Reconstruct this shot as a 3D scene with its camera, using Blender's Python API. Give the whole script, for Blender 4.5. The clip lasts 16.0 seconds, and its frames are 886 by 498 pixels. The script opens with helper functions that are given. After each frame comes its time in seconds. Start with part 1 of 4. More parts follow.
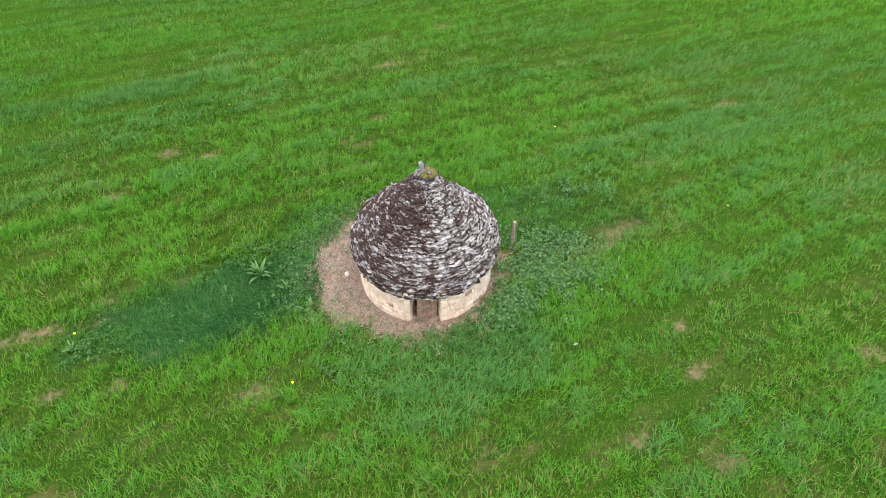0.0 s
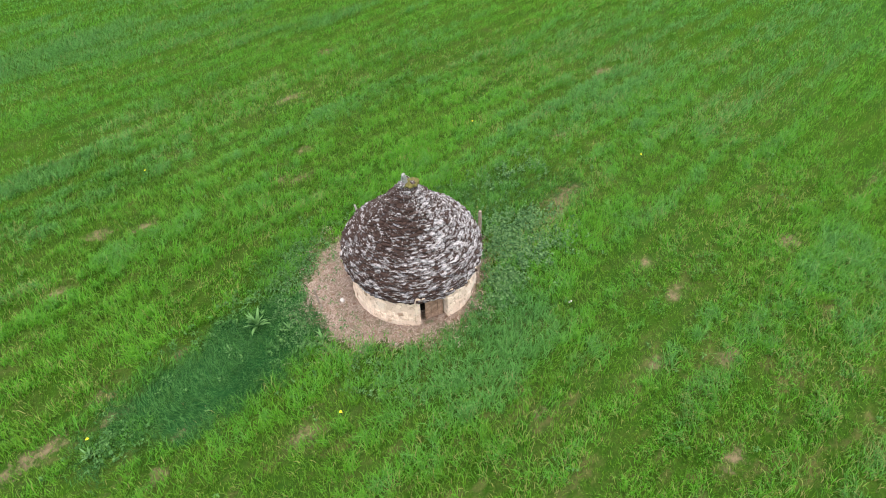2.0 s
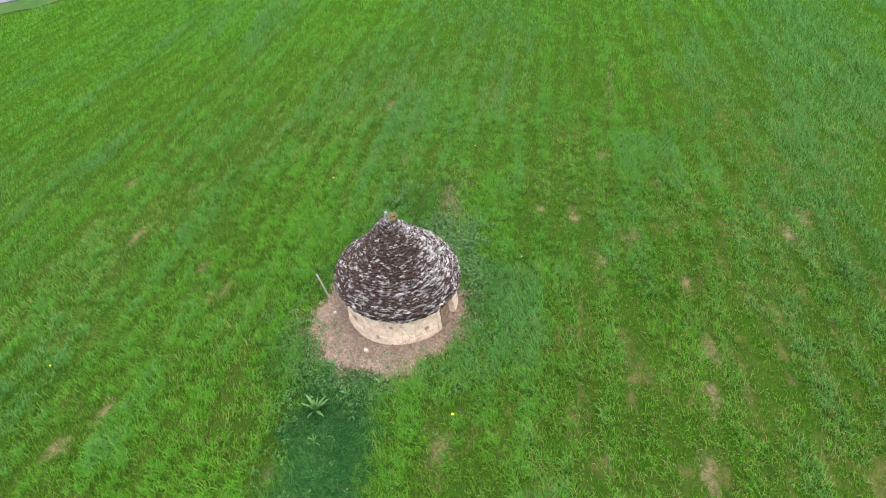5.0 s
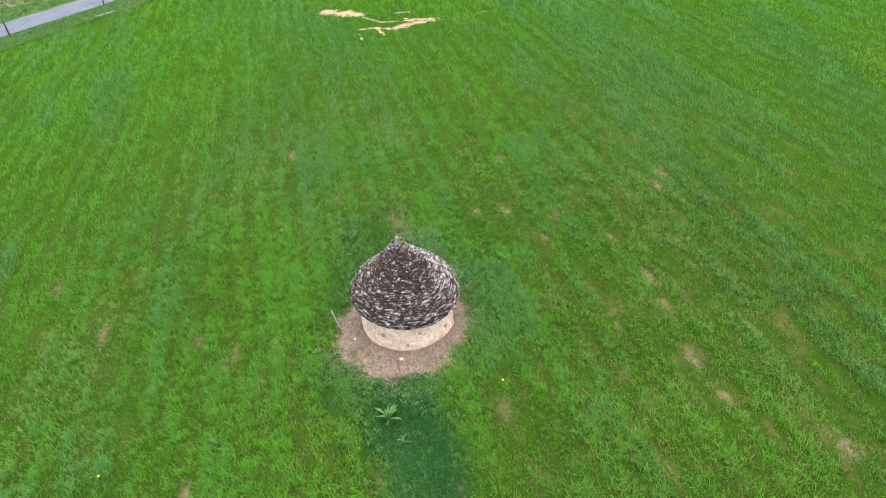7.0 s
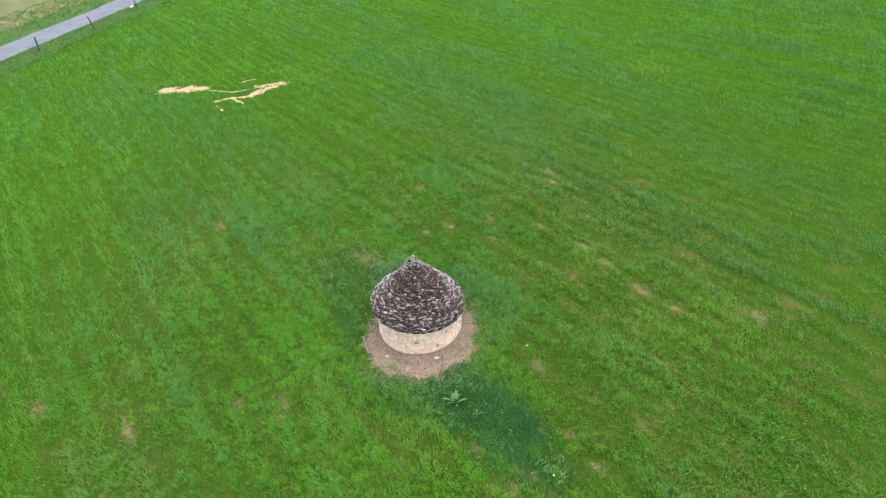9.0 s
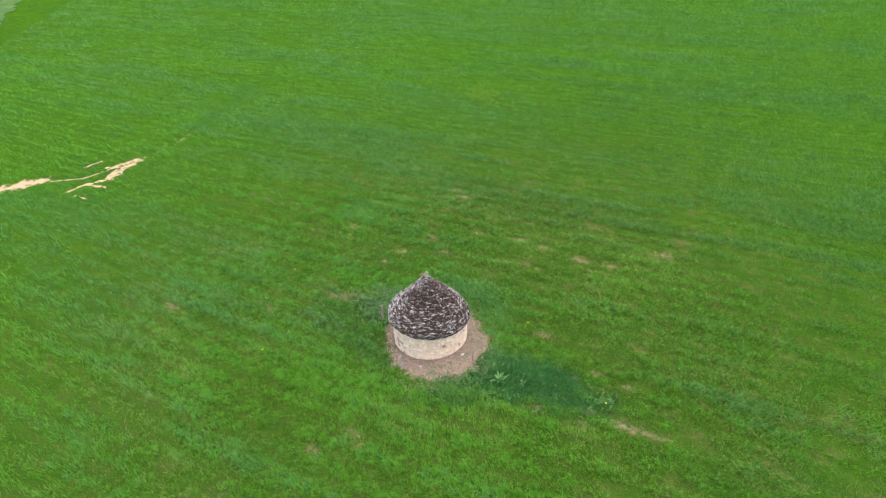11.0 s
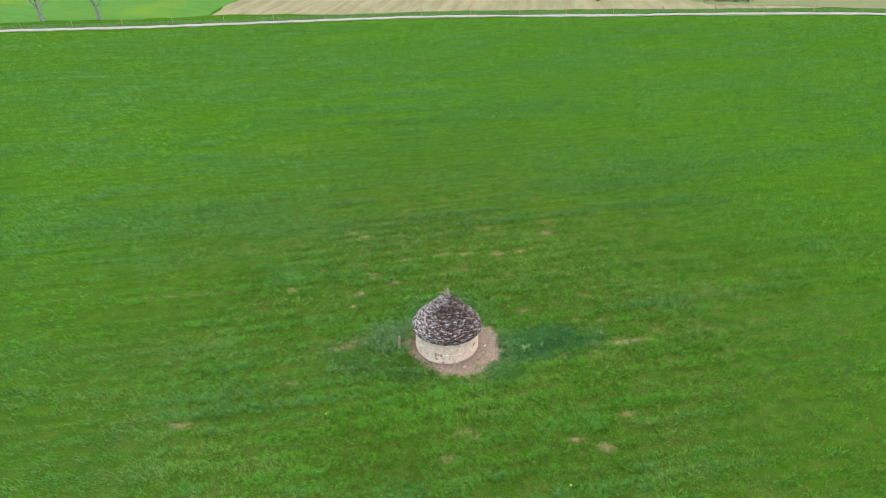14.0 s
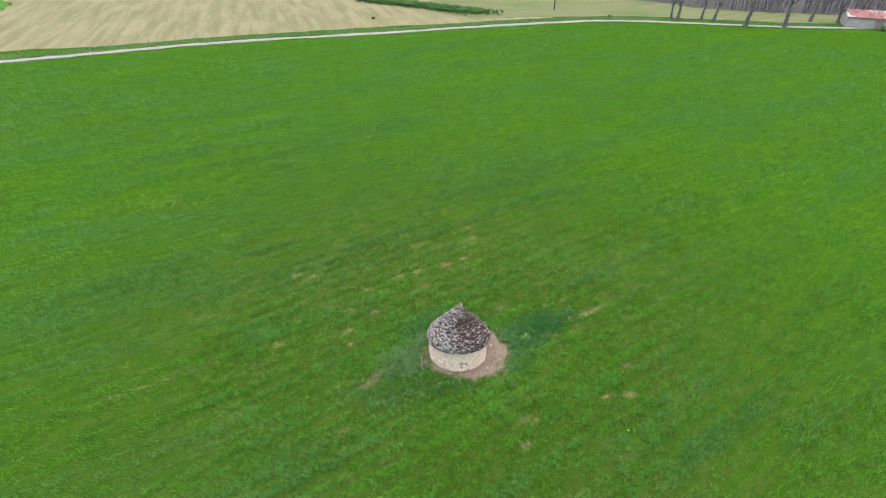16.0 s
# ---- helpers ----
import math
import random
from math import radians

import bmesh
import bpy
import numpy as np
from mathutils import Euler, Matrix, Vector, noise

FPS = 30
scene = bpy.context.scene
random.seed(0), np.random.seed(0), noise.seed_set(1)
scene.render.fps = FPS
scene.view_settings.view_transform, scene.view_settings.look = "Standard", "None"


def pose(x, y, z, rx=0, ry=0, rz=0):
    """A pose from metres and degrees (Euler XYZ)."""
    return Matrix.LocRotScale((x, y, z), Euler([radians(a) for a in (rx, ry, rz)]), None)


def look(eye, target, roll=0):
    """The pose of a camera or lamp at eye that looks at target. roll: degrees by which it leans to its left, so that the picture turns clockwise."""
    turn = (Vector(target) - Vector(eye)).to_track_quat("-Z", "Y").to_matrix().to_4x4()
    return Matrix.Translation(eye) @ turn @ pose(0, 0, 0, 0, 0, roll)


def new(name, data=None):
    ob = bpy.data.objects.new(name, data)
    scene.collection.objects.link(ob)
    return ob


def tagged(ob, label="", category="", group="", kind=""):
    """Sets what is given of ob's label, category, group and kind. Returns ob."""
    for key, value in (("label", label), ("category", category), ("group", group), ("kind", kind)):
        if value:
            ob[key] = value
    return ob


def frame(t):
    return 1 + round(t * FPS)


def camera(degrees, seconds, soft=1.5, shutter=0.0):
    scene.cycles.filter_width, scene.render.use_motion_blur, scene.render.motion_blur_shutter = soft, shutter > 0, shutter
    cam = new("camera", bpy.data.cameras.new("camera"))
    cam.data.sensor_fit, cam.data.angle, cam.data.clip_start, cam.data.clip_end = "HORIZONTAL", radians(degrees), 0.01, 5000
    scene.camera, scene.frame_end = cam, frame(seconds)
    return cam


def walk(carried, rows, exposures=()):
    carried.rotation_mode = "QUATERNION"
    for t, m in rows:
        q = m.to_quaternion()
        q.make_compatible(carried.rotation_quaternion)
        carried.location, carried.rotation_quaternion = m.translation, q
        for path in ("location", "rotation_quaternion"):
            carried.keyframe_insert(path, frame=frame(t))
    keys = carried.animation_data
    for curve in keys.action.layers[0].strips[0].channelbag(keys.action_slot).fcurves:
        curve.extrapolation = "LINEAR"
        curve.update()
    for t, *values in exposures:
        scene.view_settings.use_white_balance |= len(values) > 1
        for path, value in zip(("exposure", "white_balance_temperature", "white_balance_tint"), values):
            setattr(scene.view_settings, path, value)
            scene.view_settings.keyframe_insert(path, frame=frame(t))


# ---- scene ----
cam = camera(75.5, 16.0, soft=1.0)
PATH = [
    (0, (0.616, -8.477, 9.454), (0.58, -7.076, 8.027), 0.7),
    (0.5, (0.162, -8.531, 9.522), (0.215, -7.133, 8.092), 0.2),
    (1, (-0.393, -8.661, 9.628), (-0.242, -7.264, 8.205), -0.4),
    (1.5, (-1.092, -8.762, 9.672), (-0.821, -7.372, 8.26), -1.2),
    (2, (-1.86, -8.847, 9.814), (-1.462, -7.475, 8.414), -2.0),
    (2.5, (-2.675, -8.818, 9.976), (-2.145, -7.481, 8.586), -2.9),
    (3, (-3.659, -8.732, 10.075), (-2.975, -7.445, 8.706), -3.6),
    (3.5, (-4.654, -8.518, 10.29), (-3.828, -7.303, 8.934), -4.3),
    (4, (-5.624, -8.199, 10.444), (-4.664, -7.067, 9.104), -5.2),
    (4.5, (-6.735, -7.755, 10.651), (-5.636, -6.726, 9.334), -5.5),
    (4.7, (-7.082, -7.644, 10.61), (-5.94, -6.643, 9.309), -6.0),
    (6.8, (-10.992, -4.528, 12.332), (-9.527, -4.086, 11.044), -6.5),
    (7, (-11.388, -4.119, 12.461), (-9.9, -3.735, 11.181), -6.4),
    (7.5, (-12.304, -2.944, 12.828), (-10.767, -2.715, 11.568), -6.1),
    (8, (-13.1, -1.618, 13.149), (-11.531, -1.554, 11.911), -5.9),
    (8.5, (-13.794, -0.009, 13.611), (-12.216, -0.124, 12.388), -5.6),
    (9, (-14.3, 1.654, 14.01), (-12.73, 1.37, 12.804), -5.2),
    (9.2, (-14.467, 2.43, 14.199), (-12.907, 2.068, 13.001), -4.9),
    (11.3, (-13.493, 10.188, 15.538), (-12.211, 9.148, 14.409), -3.8),
    (11.5, (-13.186, 10.863, 15.57), (-11.941, 9.77, 14.45), -3.4),
    (12, (-12.221, 12.916, 16.034), (-11.104, 11.684, 14.923), -3.0),
    (12.5, (-11.033, 14.666, 16.381), (-10.048, 13.317, 15.281), -2.6),
    (13, (-9.371, 16.491, 16.755), (-8.55, 15.027, 15.669), -1.9),
    (13.5, (-7.71, 17.939, 17.134), (-7.043, 16.389, 16.061), -1.5),
    (14, (-5.693, 19.209, 17.819), (-5.203, 17.595, 16.744), -1.4),
    (14.5, (-3.571, 20.179, 18.259), (-3.253, 18.517, 17.192), -0.7),
    (15, (-0.903, 20.886, 18.668), (-0.792, 19.194, 17.607), -0.1),
    (15.5, (1.615, 21.231, 18.997), (1.539, 19.534, 17.94), 0.5),
    (16, (4.645, 21.402, 19.411), (4.348, 19.724, 18.364), 1.1),
]
walk(cam, [(t, look(eye, target, roll)) for t, eye, target, roll in PATH], [(0, 1.36, 6560, 10), (8, 1.37, 6560, 10), (16, 1.31, 6560, 10)])


# ---------- world, sun ----------
world = bpy.data.worlds.new("world")
scene.world = world
world.use_nodes = True
wn = world.node_tree.nodes
sky = wn.new("ShaderNodeTexSky")
sky.sky_type = "NISHITA"
sky.sun_disc = False
sky.sun_elevation = radians(82)
sky.sun_rotation = radians(180)
sky.air_density, sky.dust_density, sky.ozone_density = 1.0, 4.0, 0.6
world.node_tree.links.new(sky.outputs[0], wn["Background"].inputs[0])
wn["Background"].inputs[1].default_value = 0.15
sun = new("sun", bpy.data.lights.new("sun", "SUN"))
sun.data.energy, sun.data.angle, sun.data.color = 1.2, radians(150), (1.0, 0.96, 0.9)
sun.matrix_world = look((0, -3, 60), (0, 0, 0))


# ---------- small helpers ----------
GRIDS = {}


def hash_grid(seed):
    if seed not in GRIDS:
        GRIDS[seed] = np.random.default_rng(seed).random((256, 256))
    return GRIDS[seed]


def vnoise(x, y, scale, seed):
    """Smooth value noise, 0 to 1; scale in cells per metre."""
    g = hash_grid(seed)
    u, v = np.asarray(x) * scale + 97.3, np.asarray(y) * scale + 53.7
    i, j = np.floor(u).astype(int), np.floor(v).astype(int)
    a, b = u - i, v - j
    a, b = a * a * (3 - 2 * a), b * b * (3 - 2 * b)
    i0, i1, j0, j1 = i % 256, (i + 1) % 256, j % 256, (j + 1) % 256
    return (g[i0, j0] * (1 - a) + g[i1, j0] * a) * (1 - b) + (g[i0, j1] * (1 - a) + g[i1, j1] * a) * b


def fbm(x, y, scale, seed):
    return 0.5 * vnoise(x, y, scale, seed) + 0.3 * vnoise(x, y, scale * 2.1, seed + 1) + 0.2 * vnoise(x, y, scale * 4.3, seed + 2)


def step(v, lo, hi):
    k = np.clip((v - lo) / (hi - lo), 0, 1)
    return k * k * (3 - 2 * k)


def mesh_of(name, verts, faces, material=None, smooth=False):
    me = bpy.data.meshes.new(name)
    me.from_pydata([tuple(map(float, v)) for v in verts], [], faces)
    if smooth:
        me.polygons.foreach_set("use_smooth", [True] * len(me.polygons))
    if material:
        me.materials.append(material)
    me.update()
    return me


def fast_mesh(name, verts, tris, material):
    """A mesh of triangles from arrays."""
    me = bpy.data.meshes.new(name)
    me.vertices.add(len(verts))
    me.vertices.foreach_set("co", np.asarray(verts, np.float32).ravel())
    me.loops.add(len(tris) * 3)
    me.loops.foreach_set("vertex_index", np.asarray(tris, np.int32).ravel())
    me.polygons.add(len(tris))
    me.polygons.foreach_set("loop_start", np.arange(0, len(tris) * 3, 3, dtype=np.int32))
    me.materials.append(material)
    me.update(calc_edges=True)
    return me


def attribute(me, name, values):
    me.attributes.new(name, "FLOAT", "POINT").data.foreach_set("value", np.asarray(values, np.float32).ravel())


def child(name, me, parent, label="", m=None):
    ob = new(name, me)
    ob.parent = parent
    if m is not None:
        ob.matrix_basis = m
    if label:
        ob["label"] = label
    return ob


def bm_mesh(name, bm, material, smooth=False):
    me = bpy.data.meshes.new(name)
    bm.to_mesh(me)
    bm.free()
    if smooth:
        me.polygons.foreach_set("use_smooth", [True] * len(me.polygons))
    me.materials.append(material)
    return me


def thing(name, place, label, category, group="", kind="", turn=0):
    ob = new(name)
    ob.empty_display_size = 0.2
    ob.matrix_basis = pose(*place, 0, 0, turn)
    return tagged(ob, label, category, group, kind)


# ---------- materials ----------
class Nodes:
    """A short way to write node trees."""

    def __init__(self, name, rough=0.9, spec=0.2):
        self.mat = bpy.data.materials.new(name)
        self.mat.use_nodes = True
        self.t = self.mat.node_tree
        self.bsdf = self.t.nodes["Principled BSDF"]
        self.bsdf.inputs["Roughness"].default_value = rough
        self.bsdf.inputs["Specular IOR Level"].default_value = spec
        self.pos = self.t.nodes.new("ShaderNodeNewGeometry").outputs["Position"]

    def put(self, socket, value):
        if isinstance(value, bpy.types.NodeSocket):
            self.t.links.new(value, socket)
        else:
            socket.default_value = value

    def map(self, scale=(1, 1, 1), turn=0, src=None):
        n = self.t.nodes.new("ShaderNodeMapping")
        n.vector_type = "TEXTURE" if turn else "POINT"
        self.put(n.inputs["Vector"], src or self.pos)
        n.inputs["Rotation"].default_value = (0, 0, radians(turn))
        n.inputs["Scale"].default_value = tuple(1 / s for s in scale) if turn else scale
        return n.outputs[0]

    def noise(self, scale, detail=4, rough=0.6, src=None):
        n = self.t.nodes.new("ShaderNodeTexNoise")
        self.put(n.inputs["Vector"], src or self.pos)
        n.inputs["Scale"].default_value, n.inputs["Detail"].default_value, n.inputs["Roughness"].default_value = scale, detail, rough
        return n.outputs["Fac"]

    def cells(self, scale, src=None, out="Color"):
        n = self.t.nodes.new("ShaderNodeTexVoronoi")
        self.put(n.inputs["Vector"], src or self.pos)
        n.inputs["Scale"].default_value = scale
        return n.outputs[out]

    def math(self, op, a, b=0.0):
        n = self.t.nodes.new("ShaderNodeMath")
        n.operation = op
        self.put(n.inputs[0], a)
        self.put(n.inputs[1], b)
        return n.outputs[0]

    def between(self, v, lo, hi, out_lo=0.0, out_hi=1.0):
        n = self.t.nodes.new("ShaderNodeMapRange")
        n.interpolation_type = "SMOOTHSTEP"
        for i, k in enumerate((v, lo, hi, out_lo, out_hi)):
            self.put(n.inputs[i], k)
        return n.outputs[0]

    def mix(self, fac, a, b):
        n = self.t.nodes.new("ShaderNodeMix")
        n.data_type = "RGBA"
        self.put(n.inputs[0], fac)
        for s, c in ((n.inputs[6], a), (n.inputs[7], b)):
            self.put(s, (*c, 1) if isinstance(c, tuple) else c)
        return n.outputs[2]

    def attr(self, name):
        n = self.t.nodes.new("ShaderNodeAttribute")
        n.attribute_name = name
        return n.outputs["Fac"]

    def random(self):
        return self.t.nodes.new("ShaderNodeObjectInfo").outputs["Random"]

    def island(self):
        return self.t.nodes.new("ShaderNodeNewGeometry").outputs["Random Per Island"]

    def axis(self, k):
        n = self.t.nodes.new("ShaderNodeSeparateXYZ")
        self.put(n.inputs[0], self.pos)
        return n.outputs[k]

    def bump(self, height, strength=0.5, distance=0.02):
        n = self.t.nodes.new("ShaderNodeBump")
        n.inputs["Strength"].default_value, n.inputs["Distance"].default_value = strength, distance
        self.put(n.inputs["Height"], height)
        self.put(self.bsdf.inputs["Normal"], n.outputs[0])

    def color(self, c):
        self.put(self.bsdf.inputs["Base Color"], (*c, 1) if isinstance(c, tuple) else c)
        return self

    def leafy(self, c, share=0.35):
        """Lets light through, as leaves do."""
        self.color(c)
        n = self.t.nodes.new("ShaderNodeBsdfTranslucent")
        self.put(n.inputs["Color"], (*c, 1) if isinstance(c, tuple) else c)
        m = self.t.nodes.new("ShaderNodeMixShader")
        m.inputs[0].default_value = share
        self.t.links.new(self.bsdf.outputs[0], m.inputs[1])
        self.t.links.new(n.outputs[0], m.inputs[2])
        self.t.links.new(m.outputs[0], self.t.nodes["Material Output"].inputs["Surface"])
        return self


ROW = 25  # degrees: the way the field was drilled


def crop_colour(k, lush=1.0):
    """The field's greens under the blades: short drifts along the drilled rows, and finer mottling."""
    drift = k.noise(1.0, 3, 0.55, k.map((0.06, 0.19, 1), ROW))
    clump = k.noise(1.0, 4, 0.65, k.map((0.4, 1.5, 1), ROW))
    thin = k.noise(1.0, 3, 0.6, k.map((0.9, 3.4, 1), ROW))
    both = k.math("ADD", k.math("MULTIPLY", drift, 0.55), k.math("MULTIPLY", clump, 0.45))
    c = k.mix(k.between(thin, 0.36, 0.64), (0.050 * lush, 0.150 * lush, 0.010 * lush), (0.092 * lush, 0.235 * lush, 0.014 * lush))
    # bluish drifts, with the leaves' sky sheen put into the colour
    c = k.mix(k.between(both, 0.50, 0.60, 0, 0.8), c, (0.060 * lush, 0.190 * lush, 0.034 * lush))
    c = k.mix(k.between(both, 0.48, 0.38, 0, 0.7), c, (0.098 * lush, 0.235 * lush, 0.010 * lush))
    return k.mix(k.between(clump, 0.52, 0.66, 0, 0.5), c, (0.034 * lush, 0.115 * lush, 0.014 * lush))


def make_ground():
    k = Nodes("field_ground", 1.0, 0.0)
    near, far = k.attr("near"), k.attr("far")
    fine = k.noise(16, 5, 0.7)
    tuft = k.noise(3.2, 4, 0.65)
    # thatch and thin moss between plants near by, shade painted in; closed crop far off
    thatch = k.mix(k.between(k.noise(1.1, 4, 0.65, k.map((0.8, 1.6, 1), ROW)), 0.42, 0.6), (0.031, 0.070, 0.008), (0.067, 0.078, 0.020))
    green = k.mix(far, k.mix(0.45, thatch, crop_colour(k, 0.42)), crop_colour(k, 0.60))
    green = k.mix(k.between(fine, 0.35, 0.65, 0.6, 0), green, (0.018, 0.052, 0.006))
    green = k.mix(k.between(k.noise(30, 4, 0.75), 0.52, 0.66, 0, 0.5), green, (0.085, 0.190, 0.018))
    green = k.mix(k.between(tuft, 0.42, 0.66, 0, 0.4), green, (0.024, 0.072, 0.007))
    dry = k.between(k.math("ADD", k.noise(1.0, 5, 0.7, k.map((0.7, 1.5, 1), ROW)), k.math("MULTIPLY", tuft, 0.35)), 0.68, 0.86, 0, 0.5)
    green = k.mix(k.math("MULTIPLY", dry, near), green, (0.150, 0.118, 0.052))
    lens = k.between(k.math("ADD", k.attr("lens"), k.math("MULTIPLY", k.math("SUBTRACT", tuft, 0.5), 0.5)), 0.2, 0.75)
    green = k.mix(lens, green, (0.018, 0.078, 0.020))
    soil = k.mix(k.between(k.noise(7, 5, 0.7), 0.35, 0.65), (0.20, 0.125, 0.085), (0.42, 0.325, 0.26))
    soil = k.mix(k.between(k.noise(40, 3, 0.7), 0.5, 0.7), soil, (0.15, 0.095, 0.065))
    soil = k.mix(k.between(k.noise(2.6, 5, 0.7), 0.50, 0.62, 0, 0.8), soil, (0.13, 0.145, 0.075))
    soil = k.mix(k.attr("ring"), k.mix(k.noise(9, 4, 0.7), (0.135, 0.105, 0.055), (0.24, 0.18, 0.112)), soil)
    bare = k.between(k.math("ADD", k.attr("bare"), k.math("MULTIPLY", k.math("SUBTRACT", k.noise(5, 7, 0.85), 0.5), 2.0)), 0.25, 0.8)
    pale = k.between(k.math("ADD", k.attr("pale"), k.math("MULTIPLY", k.math("SUBTRACT", k.noise(2.6, 7, 0.8), 0.5), 2.0)), 0.40, 0.56)
    c = k.mix(bare, green, soil)
    c = k.mix(pale, c, k.mix(k.noise(3, 4), (0.37, 0.25, 0.15), (0.46, 0.34, 0.23)))
    k.color(c)
    k.bump(k.math("ADD", fine, tuft), 0.7, 0.08)
    return k.mat


def make_blade(name, vary=1.0):
    """Leaves of the crop: yellow-green where it is thin, blue-green with painted sky sheen where it is rank."""
    k = Nodes(name, 0.5, 0.22)
    r = k.island()
    cool, vigour = k.attr("cool"), k.attr("vigour")
    c = k.mix(k.between(vigour, 0.15, 0.7), (0.086, 0.200, 0.008), (0.092, 0.300, 0.012))
    c = k.mix(k.between(cool, 0.4, 0.85, 0, 0.85), c, (0.092, 0.258, 0.058))
    # darker blades, most in cool strips, paint the strips' shaded side
    shade = k.math("MULTIPLY", k.between(r, 0.0, 0.5, 1, 0), k.between(cool, 0.5, 0.95, 0.55 * vary, 0.8))
    c = k.mix(shade, c, (0.036, 0.112, 0.012))
    c = k.mix(k.between(r, 0.55, 1.0, 0, 0.5 * vary), c, k.mix(cool, (0.185, 0.350, 0.035), (0.145, 0.325, 0.082)))
    c = k.mix(k.attr("lens"), c, k.mix(r, (0.014, 0.068, 0.014), (0.070, 0.200, 0.060)))
    c = k.mix(k.attr("dry"), c, (0.29, 0.25, 0.095))
    k.leafy(c, 0.3)
    return k.mat


def make_roof_stone():
    """Flat stones, each either under brown moss or grey with lichen; moss holds the west side and the upper part."""
    k = Nodes("mossy_roof_stone", 0.95, 0.1)
    warp = k.noise(1.3, 3, 0.6)
    moss = k.between(k.math("ADD", k.axis(0), k.math("MULTIPLY", k.math("SUBTRACT", warp, 0.5), 1.9)), 0.42, -0.35)
    round_ = k.t.nodes.new("ShaderNodeCombineXYZ")
    k.put(round_.inputs[0], k.math("MULTIPLY", k.math("ARCTAN2", k.axis(1), k.axis(0)), 11.5))
    rho = k.math("SQRT", k.math("ADD", k.math("MULTIPLY", k.axis(0), k.axis(0)), k.math("MULTIPLY", k.axis(1), k.axis(1))))
    k.put(round_.inputs[1], k.math("MULTIPLY", k.math("SUBTRACT", k.axis(2), rho), 20.0))
    band = round_.outputs[0]
    r = k.math("FRACT", k.math("ADD", k.island(), k.random()))
    tone = k.math("FRACT", k.math("MULTIPLY", r, 37.7))
    chip = k.t.nodes.new("ShaderNodeSeparateColor")
    k.put(chip.inputs[0], k.cells(1.0, band))
    flake = k.math("ADD", k.math("MULTIPLY", k.noise(1.0, 4, 0.7, band), 0.62), k.math("MULTIPLY", chip.outputs[0], 0.20))
    flake = k.math("ADD", flake, k.math("ADD", k.math("MULTIPLY", k.noise(50, 3, 0.75), 0.42), k.math("MULTIPLY", k.math("SUBTRACT", r, 0.2), 0.15)))
    high = k.between(k.axis(2), 1.3, 2.2)
    edge = k.math("ADD", 0.631, k.math("MULTIPLY", moss, k.math("ADD", 0.058, k.math("MULTIPLY", high, 0.05))))
    clean = k.between(k.math("SUBTRACT", flake, edge), 0.0, 0.03)
    dark = k.mix(k.noise(18, 4), (0.022, 0.013, 0.010), (0.070, 0.045, 0.036))
    grey = k.mix(k.between(k.math("ADD", k.math("MULTIPLY", tone, 0.35), k.math("MULTIPLY", k.noise(30, 4, 0.75), 0.8)), 0.35, 0.85), (0.12, 0.112, 0.108), (0.35, 0.333, 0.323))
    c = k.mix(clean, dark, grey)
    k.color(k.mix(k.between(k.math("SUBTRACT", flake, edge), 0.11, 0.16, 0, 0.8), c, (0.50, 0.478, 0.458)))
    k.bump(k.noise(60, 4, 0.7), 0.6, 0.015)
    return k.mat


def make_wall_stone(name, piece):
    k = Nodes(name, 0.93, 0.15)
    n1, n2 = k.noise(5, 5, 0.7), k.noise(34, 4, 0.7)
    c = k.mix(n1, (0.82, 0.60, 0.42), (0.90, 0.74, 0.58)) if piece else k.mix(n1, (0.64, 0.45, 0.31), (0.85, 0.67, 0.51))
    grey = k.between(k.math("ADD", k.axis(0), k.math("MULTIPLY", k.axis(1), 0.9)), -0.2, 1.6)
    c = k.mix(k.math("MULTIPLY", grey, 0.35), c, k.mix(n1, (0.50, 0.45, 0.38), (0.74, 0.69, 0.62)))
    if piece:
        r = k.random()
        c = k.mix(k.between(r, 0.88, 0.93, 0, 0.8), c, (0.27, 0.16, 0.095))
        c = k.mix(k.between(r, 0.0, 0.4, 0.35, 0), c, (0.60, 0.50, 0.37))
    c = k.mix(k.between(k.noise(8, 6, 0.8), 0.52, 0.62, 0, 0.6), c, (0.36, 0.24, 0.15))
    c = k.mix(k.between(n2, 0.60, 0.70, 0, 0.8), c, (0.17, 0.12, 0.08))
    k.color(c)
    k.bump(n2, 0.7, 0.012)
    return k.mat


def plain(name, a, b, scale=6.0, rough=0.9, spec=0.2, metal=0.0, bump=0.3):
    k = Nodes(name, rough, spec)
    n = k.noise(scale, 5, 0.7)
    c = k.mix(k.between(n, 0.3, 0.7), a, b)
    k.color(k.mix(k.between(k.noise(scale * 6, 4, 0.7), 0.5, 0.75, 0, 0.4), c, tuple(v * 0.6 for v in a)))
    k.bsdf.inputs["Metallic"].default_value = metal
    k.bump(k.noise(scale * 5, 4, 0.7), bump, 0.02)
    return k.mat


def leaf_material(name, a, b, share=0.3):
    k = Nodes(name, 0.6, 0.25)
    k.leafy(k.mix(k.island(), a, b), share)
    return k.mat


